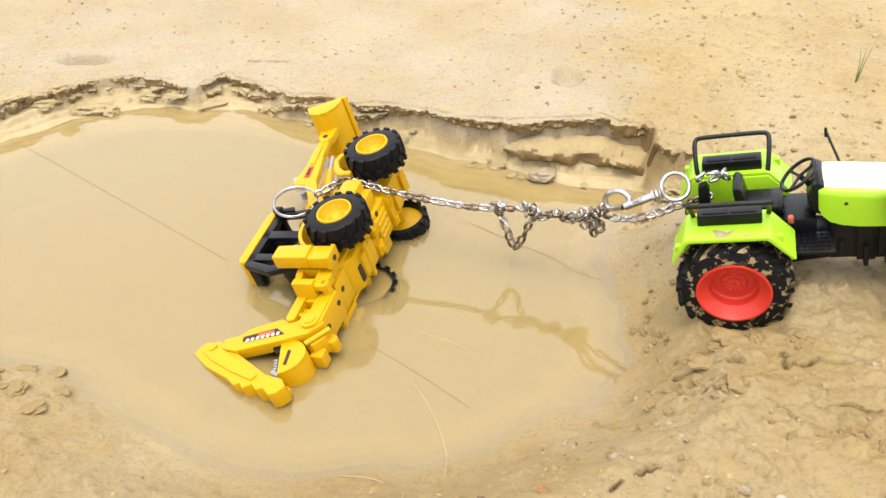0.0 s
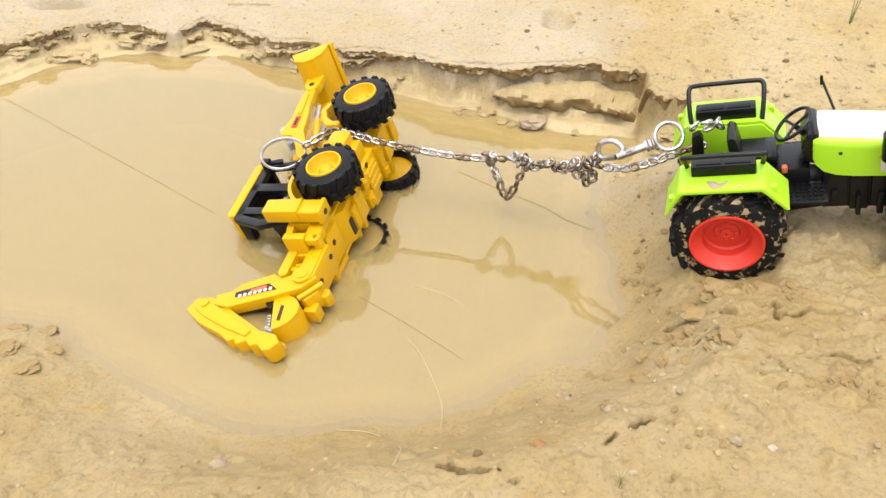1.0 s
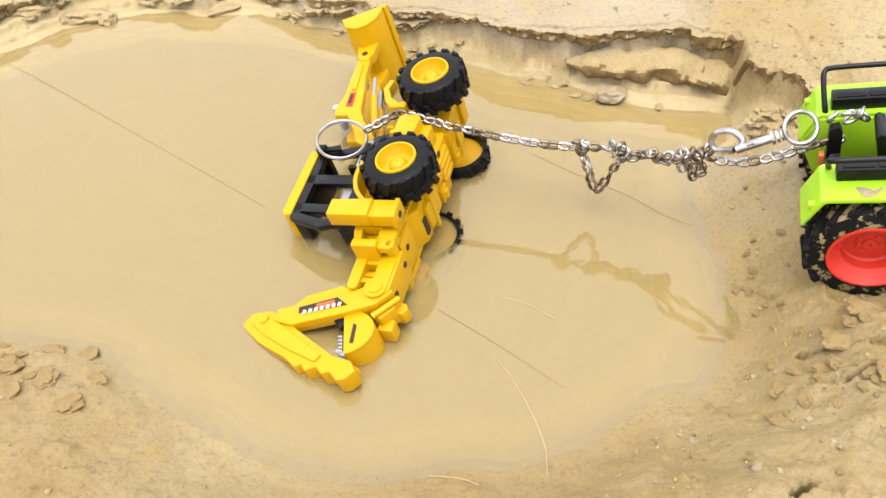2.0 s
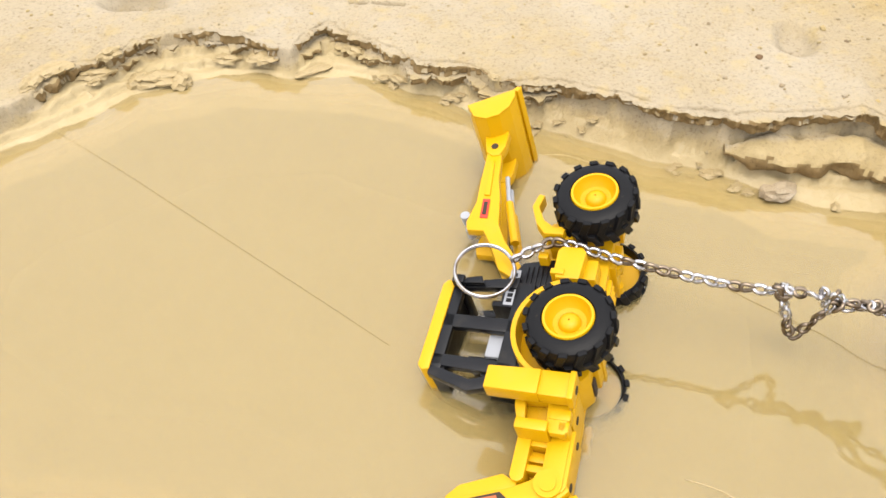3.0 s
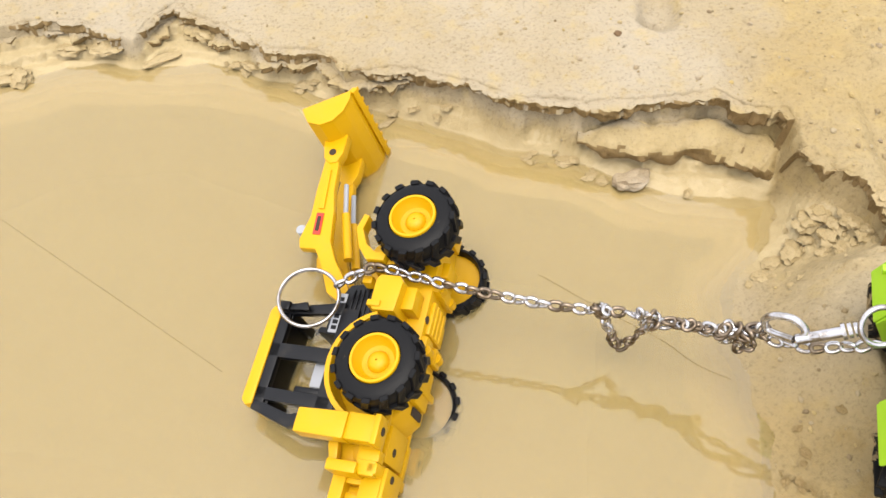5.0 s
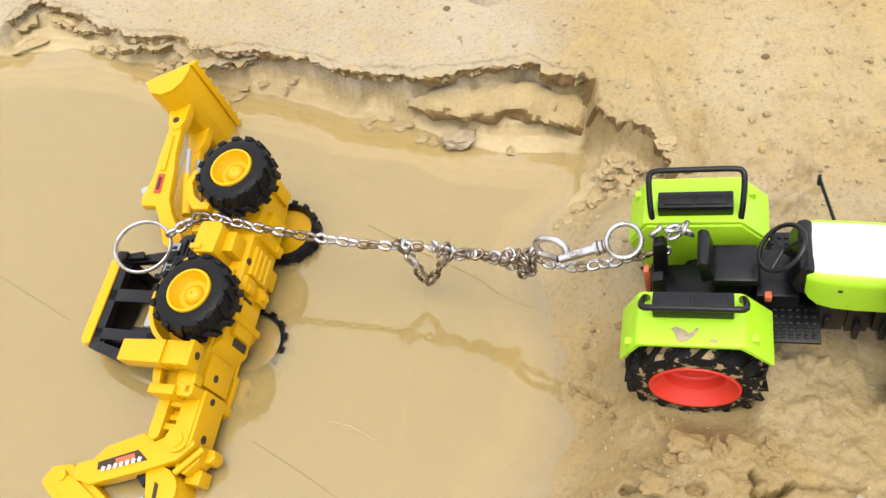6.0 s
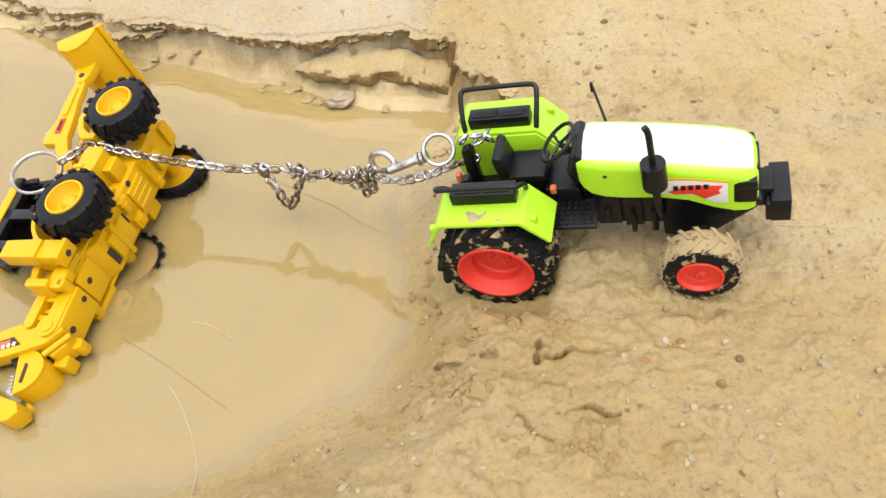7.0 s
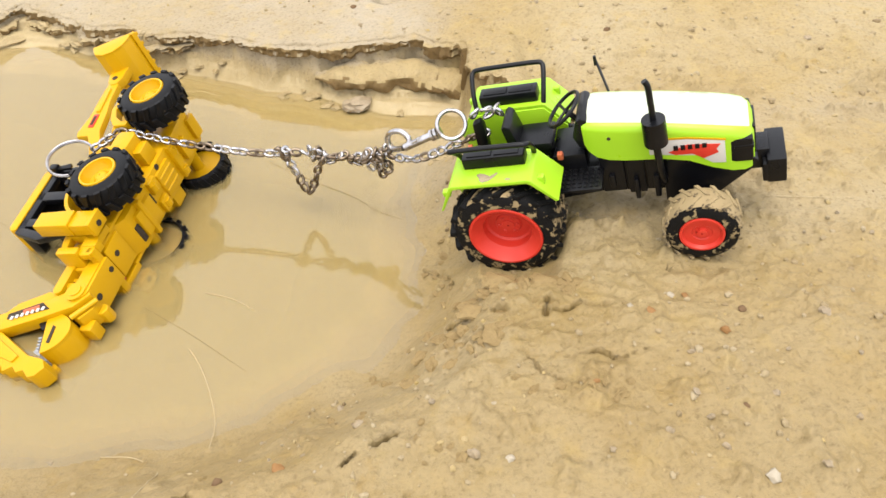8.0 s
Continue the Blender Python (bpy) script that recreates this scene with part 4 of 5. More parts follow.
    part("cab_back_beam", box(-22, -16, -14, 14, 57, 64, 0.8), BLACK, cab)
    part("cab_front_beam", box(22, 27, -14, 14, 58, 64, 0.8), BLACK, cab)
    part("wiper", prism([(26, 48), (25, 62), (27, 63), (30, 50)], -19, -17, 0.4), BLACK, cab)
    part("mirror", box(24.5, 29, -20.5, -15.5, 58, 64, 0.7), BLACK, cab)
    seat = part("seat", box(-8, 4, -9.5, 9, 33, 42, 1.4), GREY, t)
    part("backrest", box(-11, -7.5, -8, 8, 36, 50, 1.2), BLACK, seat)
    part("seat_base", box(-9, 9, -9, 9, 19, 33, 0.8), BLACK, seat)
    part("head_lining", box(-19, 25, -14, 14, 60.5, 63.8, 0.6), BLACK, cab)
    part("bulkhead", box(18, 21, -12, 12, 18, 44, 0.6), BLACK, cab)
    part("steering_column", tube([(16, 0, 19), (11, 0, 37)], 1.4, 8), BLACK, cab)
    part("roof", prism([(-21, 63.5), (-22, 67), (-19.5, 69.6), (25, 69.6), (28, 67.5), (27.5, 63.5)], -16.5, 16.5, 1.1), YELLOW, t)
    # rear frame that carries the digging arm
    frame_ = part("rear_frame", prism([(-44, -4), (-44, 3), (-38, 5), (-22, 6), (-22, -4)], -19, -14.5, 0.7), YELLOW, t)
    part("frame_upright", prism([(-41, 13.5), (-41, 17), (-34, 19.5), (-22, 21), (-22, 16.5)], -19, -14.5, 0.7), YELLOW, frame_)
    part("frame_recess", box(-41, -22, -12.5, -11, 4, 18, 0.2), YELLOW, frame_)
    part("frame_cheek", prism([(-44, -4), (-44, 6), (-36, 14), (-22, 20), (-22, -4)], 14.5, 19, 0.7), YELLOW, frame_)
    part("frame_bar", box(-44.5, -39.5, -21, 19, 3.5, 17.5, 1.0), YELLOW, frame_)
    part("frame_bar", box(-43, -38, -19, 19, -5, 0, 0.9), YELLOW, frame_)
    part("frame_bar", box(-31.5, -28.5, -20, -14, 4, 18, 0.6), YELLOW, frame_)
    # orange-brown paints the shade that falls on yellow plastic inside the frame
    part("frame_back", box(-37, -34.5, -10, 15, -2, 14, 0.4), ORANGE, frame_, "back plate coloured orange-brown as yellow in shade")
    part("frame_post", box(-38, -33, -19.5, -13, -5, 4, 0.7), YELLOW, frame_)

    def tongue(x0, x1, z0, z1, r):
        """An outline with its rear end rounded."""
        arc = [(x0 + r - r * math.cos(a), z0 + r - r * math.sin(a)) for a in np.linspace(math.pi / 2, 0, 6)]
        arc += [(x0 + r - r * math.cos(a), z1 - r + r * math.sin(a)) for a in np.linspace(0, math.pi / 2, 6)]
        return arc + [(x1, z1), (x1, z0)]

    king = part("swing_post", prism(tongue(-63, -40, 11.5, 17.5, 2.9), -10, 8, 0.8), YELLOW, t)
    part("swing_cheek", prism(tongue(-66, -38, -6.5, 4.5, 5.2), -10, 9, 0.9), YELLOW, king)
    part("cheek_pad", prism(tongue(-64, -41, -4.9, 2.9, 3.7), -10.8, -9.4, 0.4), YELLOW, king)
    part("swing_pin", tube([(-50, 0, -5), (-50, 0, 16)], 4.2, 14), YELLOW, king)
    part("swing_block", box(-58, -43, -1, 6, 4, 12, 0.5), YELLOW, king)
    for x0, x1, top_ in ((-46.5, -43.5, -8.5), (-52.5, -50.0, -6.0), (-57.5, -54.5, -8.0)):
        part("swing_rib", box(x0, x1, top_, 1, 4, 12, 0.5), YELLOW, king)
    # dark plate and discs paint the shade in the gap and pin holes
    part("swing_gap", box(-50, -46.8, -1.6, -0.6, 4.8, 11.2, 0.1), DARK, king)
    part("pin_hole", tube([(-59, -1, -7.0), (-59, -1, -6.3)], 2.0, 14), DARK, king)
    part("pin_hole", tube([(-41.5, -3, -7.0), (-41.5, -3, -6.3)], 1.7, 14), DARK, king)
    # boom, dipper stick and digging bucket
    boom = part("boom", prism([(-57, 3), (-62, 10), (-66, 17), (-74, 40), (-78, 51), (-85, 50), (-86.5, 40), (-78, 16), (-71, -1), (-63, -8), (-57, -4)], -9, -1, 0.9), YELLOW, t)
    part("boom_box", prism([(-63, 14), (-60, 21), (-62, 25), (-68, 38), (-74, 43), (-77, 40), (-68, 15)], -8, 3, 0.9), YELLOW, boom)
    part("boom_pivot", tube([(-62, -11, 1), (-62, 6, 1)], 6.0, 20), YELLOW, boom)
    part("pivot_ring", tube([(-62, -11.6, 1), (-62, -10.6, 1)], 3.6, 18), YELLOW, boom)
    part("boom_base", prism([(-63, -9.5), (-61, -2), (-71, 3), (-75, 1), (-76, -4), (-69, -9.5)], -4, 8, 0.9), YELLOW, boom)
    # dark strip laid on the solid base as the slot's shade
    part("boom_slot", prism([(-73.2, -3.4), (-71.8, -1.8), (-64.6, -8.2), (-66.0, -9.8)], -4.5, -3.6, 0.1), DARK, boom)
    part("boom_ram", tube([(-76, -5.5, 0), (-64, -5.5, -11)], 1.6, 12), YELLOW, boom)
    part("boom_lug", prism([(-69, -6), (-69, -12), (-66, -14), (-62.5, -12.5), (-62, -6)], 1, 10, 0.9), YELLOW, boom)
    part("boom_lug", box(-79, -72, 2, 12, -9, -1, 0.8), YELLOW, boom)
    part("boom_sticker", prism([(-79.6, 38), (-76.2, 39), (-68.5, 20), (-72.5, 13.5)], -9.5, -8.9, 0.1), DARK, boom, "black sticker with a faded orange edge")
    part("sticker_flash", prism([(-76.6, 29), (-73.6, 30), (-70.2, 21), (-73.4, 19.4)], -9.8, -9.2, 0.1), ORANGE, boom)
    marks = bmesh.new()
    for k in range(7):
        u = 16.5 + 2.9 * k
        box(-73.6 - 0.36 * (u - 16), -71.4 - 0.36 * (u - 16), -10.0, -9.4, u, u + 1.7, 0.05, marks)
    part("sticker_print", marks, PAPER, boom)
    stick = part("dipper_stick", prism([(-88, 69), (-80, 65), (-78, 55), (-82, 47), (-100, 13), (-102, 2), (-107, -2), (-112, 2), (-113, 6), (-109, 11), (-110.5, 15), (-107, 19), (-110, 24), (-106.5, 27), (-108.5, 30), (-104, 37), (-97, 55)], -7, 5, 0.9), YELLOW, t)
    part("stick_ridge", prism([(-87, 63), (-83, 61), (-84, 50), (-101, 18), (-105, 20), (-100, 36), (-93, 53)], -8.2, -6.5, 0.6), YELLOW, stick)
    part("stick_pin", tube([(-84, -9, 57), (-84, 7, 57)], 2.6, 14), YELLOW, stick)
    # round-backed digging bucket, open along the flat side that carries the teeth
    run, away = Vector((-0.947, -0.322)), Vector((0.322, -0.947))
    bow = lambda k: [tuple(Vector((-86.5, 11.5)) + run * (k * 12.4 * math.cos(a)) + away * (k * 15.5 * math.sin(a))) for a in np.linspace(0, math.pi, 19)]
    cap_ = bow(1.0)
    scoop = part("digging_bucket", prism(cap_, -6, -3.5, 0.3), YELLOW, t)
    part("bucket_side", prism(cap_, 20, 22.5, 0.3), YELLOW, scoop)
    part("bucket_link", prism([(-74, 13), (-71.5, 18.5), (-80, 19.5), (-84, 14.5)], -5, -2, 0.3), BLACK, scoop, "black bucket link")
    shell = cap_ + bow(0.88)[::-1]
    part("bucket_shell", prism(shell, -4, 21, 0.2), YELLOW, scoop)
    # the side plate is uncut; a dark strip paints the slot's shade
    part("bucket_slot", prism([(-82, 6), (-81, 8), (-92, 6.5), (-92, 4.5)], -6.5, -5.8, 0.1), DARK, scoop)
    for k in range(5):
        y = -5 + 5.6 * k
        part("tooth", prism([(-97, 7), (-99, 8), (-97, 13), (-95, 12)], y, y + 1.6, 0.2), GREY, scoop)
    for k in range(5):
        part("tooth", prism([(-88 - 2 * k, 12 - 0.7 * k), (-89.4 - 2 * k, 11.6 - 0.7 * k), (-89 - 2 * k, 14.4 - 0.7 * k)], -5.8, -4.2, 0.1), GREY, scoop)
    part("bucket_lip", prism([(-98, 6), (-100, 2), (-106, 3), (-106, 6)], 4, 22, 0.6), YELLOW, scoop)
    # loading bucket
    end = [(135.5, 83), (148.5, 58), (143, 57), (135, 58.5), (128.5, 63), (125.5, 69.5), (127, 77)]
    load = part("loading_bucket", prism(end, -29.5, -27.5, 0.4), YELLOW, t)
    part("bucket_end", prism(end, 30, 32, 0.4), YELLOW, load)
    inner = [(146.6, 59.6), (142.2, 59.2), (135.6, 60.7), (130.2, 64.6), (127.8, 69.8), (129.2, 76), (135.8, 80.6)]
    part("bucket_back", prism(end[1:] + [end[0]] + inner[::-1], -28.5, 31, 0.15), YELLOW, load)
    part("cutting_edge", prism([(147, 56.4), (148, 59.6), (151, 57.4), (150, 55)], -29, 31, 0.2), YELLOW, load)
    for k in range(8):
        part("tooth", prism([(148.5, 56.6), (149.5, 58.6), (153, 56)], -27.5 + 7.9 * k, -24.8 + 7.9 * k, 0.2), YELLOW, load)
    part("blade", box(136, 147, -26.5, 28, 66, 69, 0.4), DARK, load)
    for k in range(4):
        part("rake_tine", tube([(131.5 + 1.6 * k, -26, 80 - 2.6 * k), (139 + 1.8 * k, -24.5, 88 - 3 * k)], 0.55, 6), STRAW, load)

    def lug(s):
        f = lambda a, b: (min(s * a, s * b), max(s * a, s * b))
        part("bucket_lug", prism([(131, 60.5), (119, 60), (113, 62), (112, 66), (115, 70), (121, 72), (129, 74)], *f(8, 14.2), r=0.6), YELLOW, load)
        # dark disc for the shade of a hole that isn't cut through the lug
        part("lug_hole", tube([(119, s * 14.0, 66), (119, s * 14.6, 66)], 2.0, 14), DARK, load)

    both(lug)
    return t


backhoe()


# ---- chain, rings and snap hook ----
def ring_mesh(c, normal, radius, wire, bm=None):
    n = Vector(normal).normalized()
    u = n.orthogonal().normalized()
    v = n.cross(u)
    return tube([Vector(c) + radius * (math.cos(math.tau * k / 48) * u + math.sin(math.tau * k / 48) * v) for k in range(48)], wire, 10, True, bm, scale=1.0)


ring = part("key_ring", ring_mesh((-0.0995, 0.4470, 0.0345), (-0.05, -0.17, 0.98), 0.0143, 0.00095), STEEL)
tagged(ring, "steel split key ring leaning on the toy digger's cab", "key ring", "steel rings")
part("coil", ring_mesh((-0.0996, 0.4467, 0.0355), (-0.05, -0.17, 0.98), 0.0143, 0.0006), STEEL, ring)
ring = part("key_ring", ring_mesh((0.1317, 0.3969, 0.0842), (-0.10, -0.74, 0.66), 0.0078, 0.0012), STEEL)
tagged(ring, "round steel ring joining snap hook and tractor chain", "key ring", "steel rings")


def snap_hook():
    e = thing("snap_hook", Matrix.Translation((0.1077, 0.4008, 0.068)), "steel swivel snap hook holding a knotted chain", "snap hook")
    off = Vector((0.1077, 0.4008, 0.068))
    a, c = Vector((0.1060, 0.4012, 0.0668)), Vector((0.1235, 0.3995, 0.0768))
    d = (c - a).normalized()
    part("shaft", tube([a - off, a + 0.015 * d - off, a + 0.0175 * d - off], 0.0023, 14, scale=1.0), STEEL, e)
    collar = bmesh.new()
    for k in range(3):
        q = a + (0.0172 + 0.0023 * k) * d - off
        tube([q, q + 0.0015 * d], 0.0035 - 0.0002 * k, 16, bm=collar, scale=1.0)
    part("swivel_collar", collar, STEEL, e)
    hook = rounded([a + 0.002 * d, Vector((0.1085, 0.4030, 0.0715)), Vector((0.1040, 0.4072, 0.0735)), Vector((0.0985, 0.4105, 0.0705)), Vector((0.0965, 0.4115, 0.0650)), Vector((0.0990, 0.4090, 0.0605)), a - 0.001 * d], 6)
    part("hook", tube([p - off for p in hook], 0.0017, 10, scale=1.0), STEEL, e)
    part("gate", tube([a - off, a + 0.008 * d + Vector((0, -0.0012, 0.0022)) - off], 0.0011, 8, scale=1.0), STEEL, e)


snap_hook()


def link_mesh(name, mat, length=0.0077, width=0.0058, wire=0.00102):
    """One curb-chain link: a twisted oval of round wire."""
    pts = []
    for k in range(18):
        a = math.tau * k / 18
        x = (length / 2 - wire) * math.copysign(abs(math.cos(a)) ** 0.8, math.cos(a))
        y = (width / 2 - wire) * math.copysign(abs(math.sin(a)) ** 0.8, math.sin(a))
        tw = 0.9 * x / length
        pts.append((x, y * math.cos(tw), y * math.sin(tw)))
    bm = tube(pts, wire, 7, True, scale=1.0)
    me = bpy.data.meshes.new(name)
    bm.to_mesh(me)
    bm.free()
    me.materials.append(mat)
    me.shade_smooth()
    return me


chain = thing("chain", Matrix.Identity(4), "thin steel curb chain, knotted and partly rusty, over water", "chain")
LINKS = [link_mesh("link_bright", STEEL), link_mesh("link_dull", RUSTY)]
rng = random.Random(5)


def run_links(path, pitch=0.0054, dull=0.3, jitter=0.0, wild=0.15):
    pts = rounded([Vector(p) for p in path], 12)
    gone, k, flip = 0.0, 0, 0
    cum = [0.0]
    for a, c in zip(pts, pts[1:]):
        cum.append(cum[-1] + (c - a).length)
    n = max(2, int(cum[-1] / pitch))
    for i in range(n):
        s_ = (i + 0.5) * cum[-1] / n
        k = max(j for j in range(len(cum)) if cum[j] <= s_)
        k = min(k, len(pts) - 2)
        a, c = pts[k], pts[k + 1]
        p = a.lerp(c, (s_ - cum[k]) / max(1e-9, cum[k + 1] - cum[k]))
        q = (c - a).to_track_quat("X", "Z")
        ob = new("link", LINKS[1 if rng.random() < dull else 0])
        ob.parent = chain
        spin = (0.35 if i % 2 else 0.35 + math.pi / 2 * 0.8) + rng.uniform(-wild, wild) * 2
        tilt = Euler((spin, rng.uniform(-wild, wild), rng.uniform(-wild, wild))).to_matrix().to_4x4()
        ob.matrix_basis = Matrix.Translation(p + Vector([rng.uniform(-jitter, jitter) for _ in range(3)])) @ q.to_matrix().to_4x4() @ tilt


run_links([(-0.0865, 0.4510, 0.0380), (-0.0770, 0.4535, 0.0425), (-0.0690, 0.4545, 0.0470), (-0.0604, 0.4522, 0.0485), (-0.0414, 0.4468, 0.0462), (-0.0144, 0.4400, 0.0443), (0.0125, 0.4340, 0.0432), (0.0327, 0.4295, 0.0448)], dull=0.35)
run_links([(0.0327, 0.4295, 0.0463), (0.045, 0.4268, 0.0466), (0.062, 0.4225, 0.0465), (0.080, 0.4165, 0.0500), (0.0945, 0.4115, 0.0560), (0.0985, 0.4100, 0.0620)], dull=0.35, wild=0.4)
run_links([(0.0330, 0.4292, 0.0450), (0.0375, 0.4280, 0.0360), (0.0420, 0.4262, 0.0250), (0.0458, 0.4251, 0.0178), (0.0500, 0.4246, 0.0250), (0.0530, 0.4240, 0.0350), (0.0560, 0.4235, 0.0440)], dull=0.8, wild=0.3)
run_links([(0.030, 0.4300, 0.0480), (0.036, 0.4285, 0.0440), (0.033, 0.4300, 0.0420)], dull=0.5, wild=0.9)
run_links([(0.050, 0.4250, 0.0440), (0.056, 0.4225, 0.0500), (0.063, 0.4235, 0.0430), (0.071, 0.4185, 0.0500), (0.078, 0.4185, 0.0440), (0.084, 0.4140, 0.0530), (0.0885, 0.4140, 0.0480), (0.093, 0.4100, 0.0570), (0.0965, 0.4125, 0.0530)], dull=0.45, wild=0.9, jitter=0.0008)
run_links([(0.066, 0.4210, 0.0490), (0.074, 0.4190, 0.0460), (0.082, 0.4150, 0.0480), (0.089, 0.4130, 0.0530), (0.094, 0.4110, 0.0500)], dull=0.5, wild=1.2, jitter=0.001)
run_links([(0.030, 0.4310, 0.0450), (0.034, 0.4270, 0.0500), (0.037, 0.4300, 0.0450), (0.034, 0.4310, 0.0490)], dull=0.3, wild=1.2)
run_links([(0.048, 0.4270, 0.0480), (0.052, 0.4230, 0.0510), (0.057, 0.4250, 0.0470), (0.054, 0.4220, 0.0430), (0.060, 0.4210, 0.0460)], dull=0.3, wild=1.2)
run_links([(0.078, 0.4190, 0.0480), (0.083, 0.4130, 0.0500), (0.088, 0.4160, 0.0560), (0.092, 0.4090, 0.0540), (0.095, 0.4130, 0.0600), (0.0975, 0.4080, 0.0580)], dull=0.4, wild=1.4, jitter=0.001)
run_links([(0.085, 0.4150, 0.0460), (0.089, 0.4110, 0.0440), (0.093, 0.4130, 0.0470), (0.096, 0.4080, 0.0500)], dull=0.6, wild=1.4, jitter=0.001)
run_links([(0.0900, 0.4120, 0.0500), (0.0915, 0.4115, 0.0430), (0.0945, 0.4110, 0.0395), (0.0970, 0.4105, 0.0440), (0.0965, 0.4105, 0.0510)], dull=0.7, wild=0.5)
run_links([(0.0960, 0.4110, 0.0540), (0.1040, 0.4060, 0.0555), (0.1130, 0.4020, 0.0580), (0.1230, 0.3985, 0.0640), (0.1340, 0.3950, 0.0720), (0.1450, 0.3930, 0.0790), (0.1520, 0.3920, 0.0820)], dull=0.35, wild=0.3)
run_links([(0.1415, 0.3965, 0.0895), (0.1480, 0.3945, 0.0945), (0.1540, 0.3925, 0.0960), (0.1590, 0.3910, 0.0925)], dull=0.1, wild=0.5)
run_links([(0.1500, 0.3935, 0.0900), (0.1530, 0.3925, 0.0955), (0.1580, 0.3950, 0.0965)], dull=0.1, wild=1.0)


# ---- stones, clods, fibres and grass ----
def rock_mesh(name, seed, mat, flat=0.6, rough=0.35, sub=2):
    bm = bmesh.new()
    bmesh.ops.create_icosphere(bm, subdivisions=sub, radius=1)
    off = Vector((seed * 3.1, seed * 1.7, seed))
    for v in bm.verts:
        d = v.co.normalized()
        v.co = d * (1 + rough * noise.noise(d * 1.4 + off) + 0.5 * rough * noise.noise(d * 3.5 + off))
        v.co.z *= flat
    me = bpy.data.meshes.new(name)
    bm.to_mesh(me)
    bm.free()
    me.materials.append(mat)
    me.shade_smooth()
    me.set_sharp_from_angle(angle=radians(38))
    return me


rng = random.Random(11)
PEBBLE_MESHES = [[rock_mesh("pebble", 5 * k + j, mat, 0.62, 0.6) for j in range(3)] for k, mat in enumerate(STONES)]
PEBBLE_WORDS = ["tan clay pebble half sunk in damp mud", "rounded brown pebble lying on damp mud", "small dark pebble lying on pale mud", "small whitish stone lying on damp mud"]


def pebble(x, y, size, kind):
    ob = new("pebble", rng.choice(PEBBLE_MESHES[kind]))
    z = height_at(x, y)
    ob.matrix_world = pose(x, y, z + 0.12 * size, rng.uniform(-15, 15), rng.uniform(-15, 15), rng.uniform(0, 360)) @ Matrix.Diagonal((size, size * rng.uniform(0.7, 1), size * rng.uniform(0.8, 1.1), 1))
    return tagged(ob, PEBBLE_WORDS[kind], "pebble", "pebbles on the mud")


for x, y, size, kind in ((0.2537, 0.5409, 3.0, 2), (0.2167, 0.2803, 2.4, 1), (0.259, 0.278, 2.4, 2), (0.2688, 0.2497, 1.6, 2), (0.2073, 0.2842, 1.7, 3), (0.1408, 0.2105, 2.3, 3), (0.1265, 0.2134, 3.2, 0),
                         (0.0457, 0.2174, 3.4, 1), (0.0196, 0.2172, 2.6, 2), (0.1115, 0.2443, 2.0, 2), (0.2223, 0.2314, 2.4, 0), (0.24, 0.2227, 2.2, 2), (0.2548, 0.2276, 2.2, 0), (0.2532, 0.2376, 1.7, 0),
                         (0.292, 0.2677, 3.4, 0), (0.2305, 0.2933, 2.6, 3), (0.2365, 0.292, 2.2, 1), (0.3091, 0.3272, 1.4, 2), (0.2247, 0.2191, 1.8, 0), (0.2406, 0.1913, 3.6, 3), (0.2604, 0.1919, 2.2, 0), (0.0784, 0.238, 2.8, 0),
                         (0.068, 0.2673, 2.4, 0), (0.0317, 0.25, 1.4, 2), (0.0249, 0.2363, 1.8, 2), (0.0551, 0.2259, 1.6, 2), (0.0785, 0.5912, 2.0, 0), (0.2749, 0.4786, 1.4, 2), (0.3417, 0.3219, 2.0, 2), (0.3308, 0.3386, 1.5, 0),
                         (0.386, 0.5131, 3.0, 0), (0.319, 0.5292, 1.4, 2), (0.3008, 0.4045, 1.6, 0), (0.2973, 0.243, 1.4, 0), (0.2468, 0.2659, 2.6, 1), (0.2271, 0.2533, 2.0, 2), (0.2058, 0.2137, 2.0, 0), (0.1821, 0.2089, 1.6, 2),
                         (0.227, 0.2056, 2.2, 0), (0.284, 0.2134, 1.8, 0), (0.1818, 0.2407, 1.8, 1), (-0.071, 0.2550, 1.6, 2), (0.2296, 0.535, 2.0, 2), (0.1986, 0.5311, 1.6, 2), (0.073, 0.6217, 3.0, 2), (0.1112, 0.5789, 1.8, 0),
                         (0.0483, 0.6024, 1.8, 0), (0.2106, 0.5879, 2.4, 0), (0.2265, 0.4874, 2.0, 0), (-0.10, 0.2290, 5.0, 0), (0.0395, 0.2290, 1.4, 0), (0.30, 0.56, 2.0, 2), (0.15, 0.62, 1.8, 2), (0.18, 0.66, 2.2, 0), (0.05, 0.66, 1.6, 2)):
    pebble(x, y, size * 0.85 * MM, 0 if kind == 2 and size < 2.1 else kind)

CLOD_MESHES = [rock_mesh("mud_clod", 40 + j, mat, 0.6, 0.55, 3) for mat in (CLOD, CLOD_LIT) for j in range(6)]


def clod(x, y, sx, sy, sz, turn, lift=0.0):
    # clods on the far shore take the lightened copy
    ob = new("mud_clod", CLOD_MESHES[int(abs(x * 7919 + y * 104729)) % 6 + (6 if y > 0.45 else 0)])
    ob.matrix_world = pose(x, y, max(height_at(x, y), -0.003) + lift + 0.2 * sz * MM, 0, 0, turn) @ Matrix.Diagonal((sx * MM, sy * MM, 0.7 * sz * MM, 1))
    return tagged(ob, "crumbled clod of yellow clay by the water's edge", "mud clod", "clods along the shore")


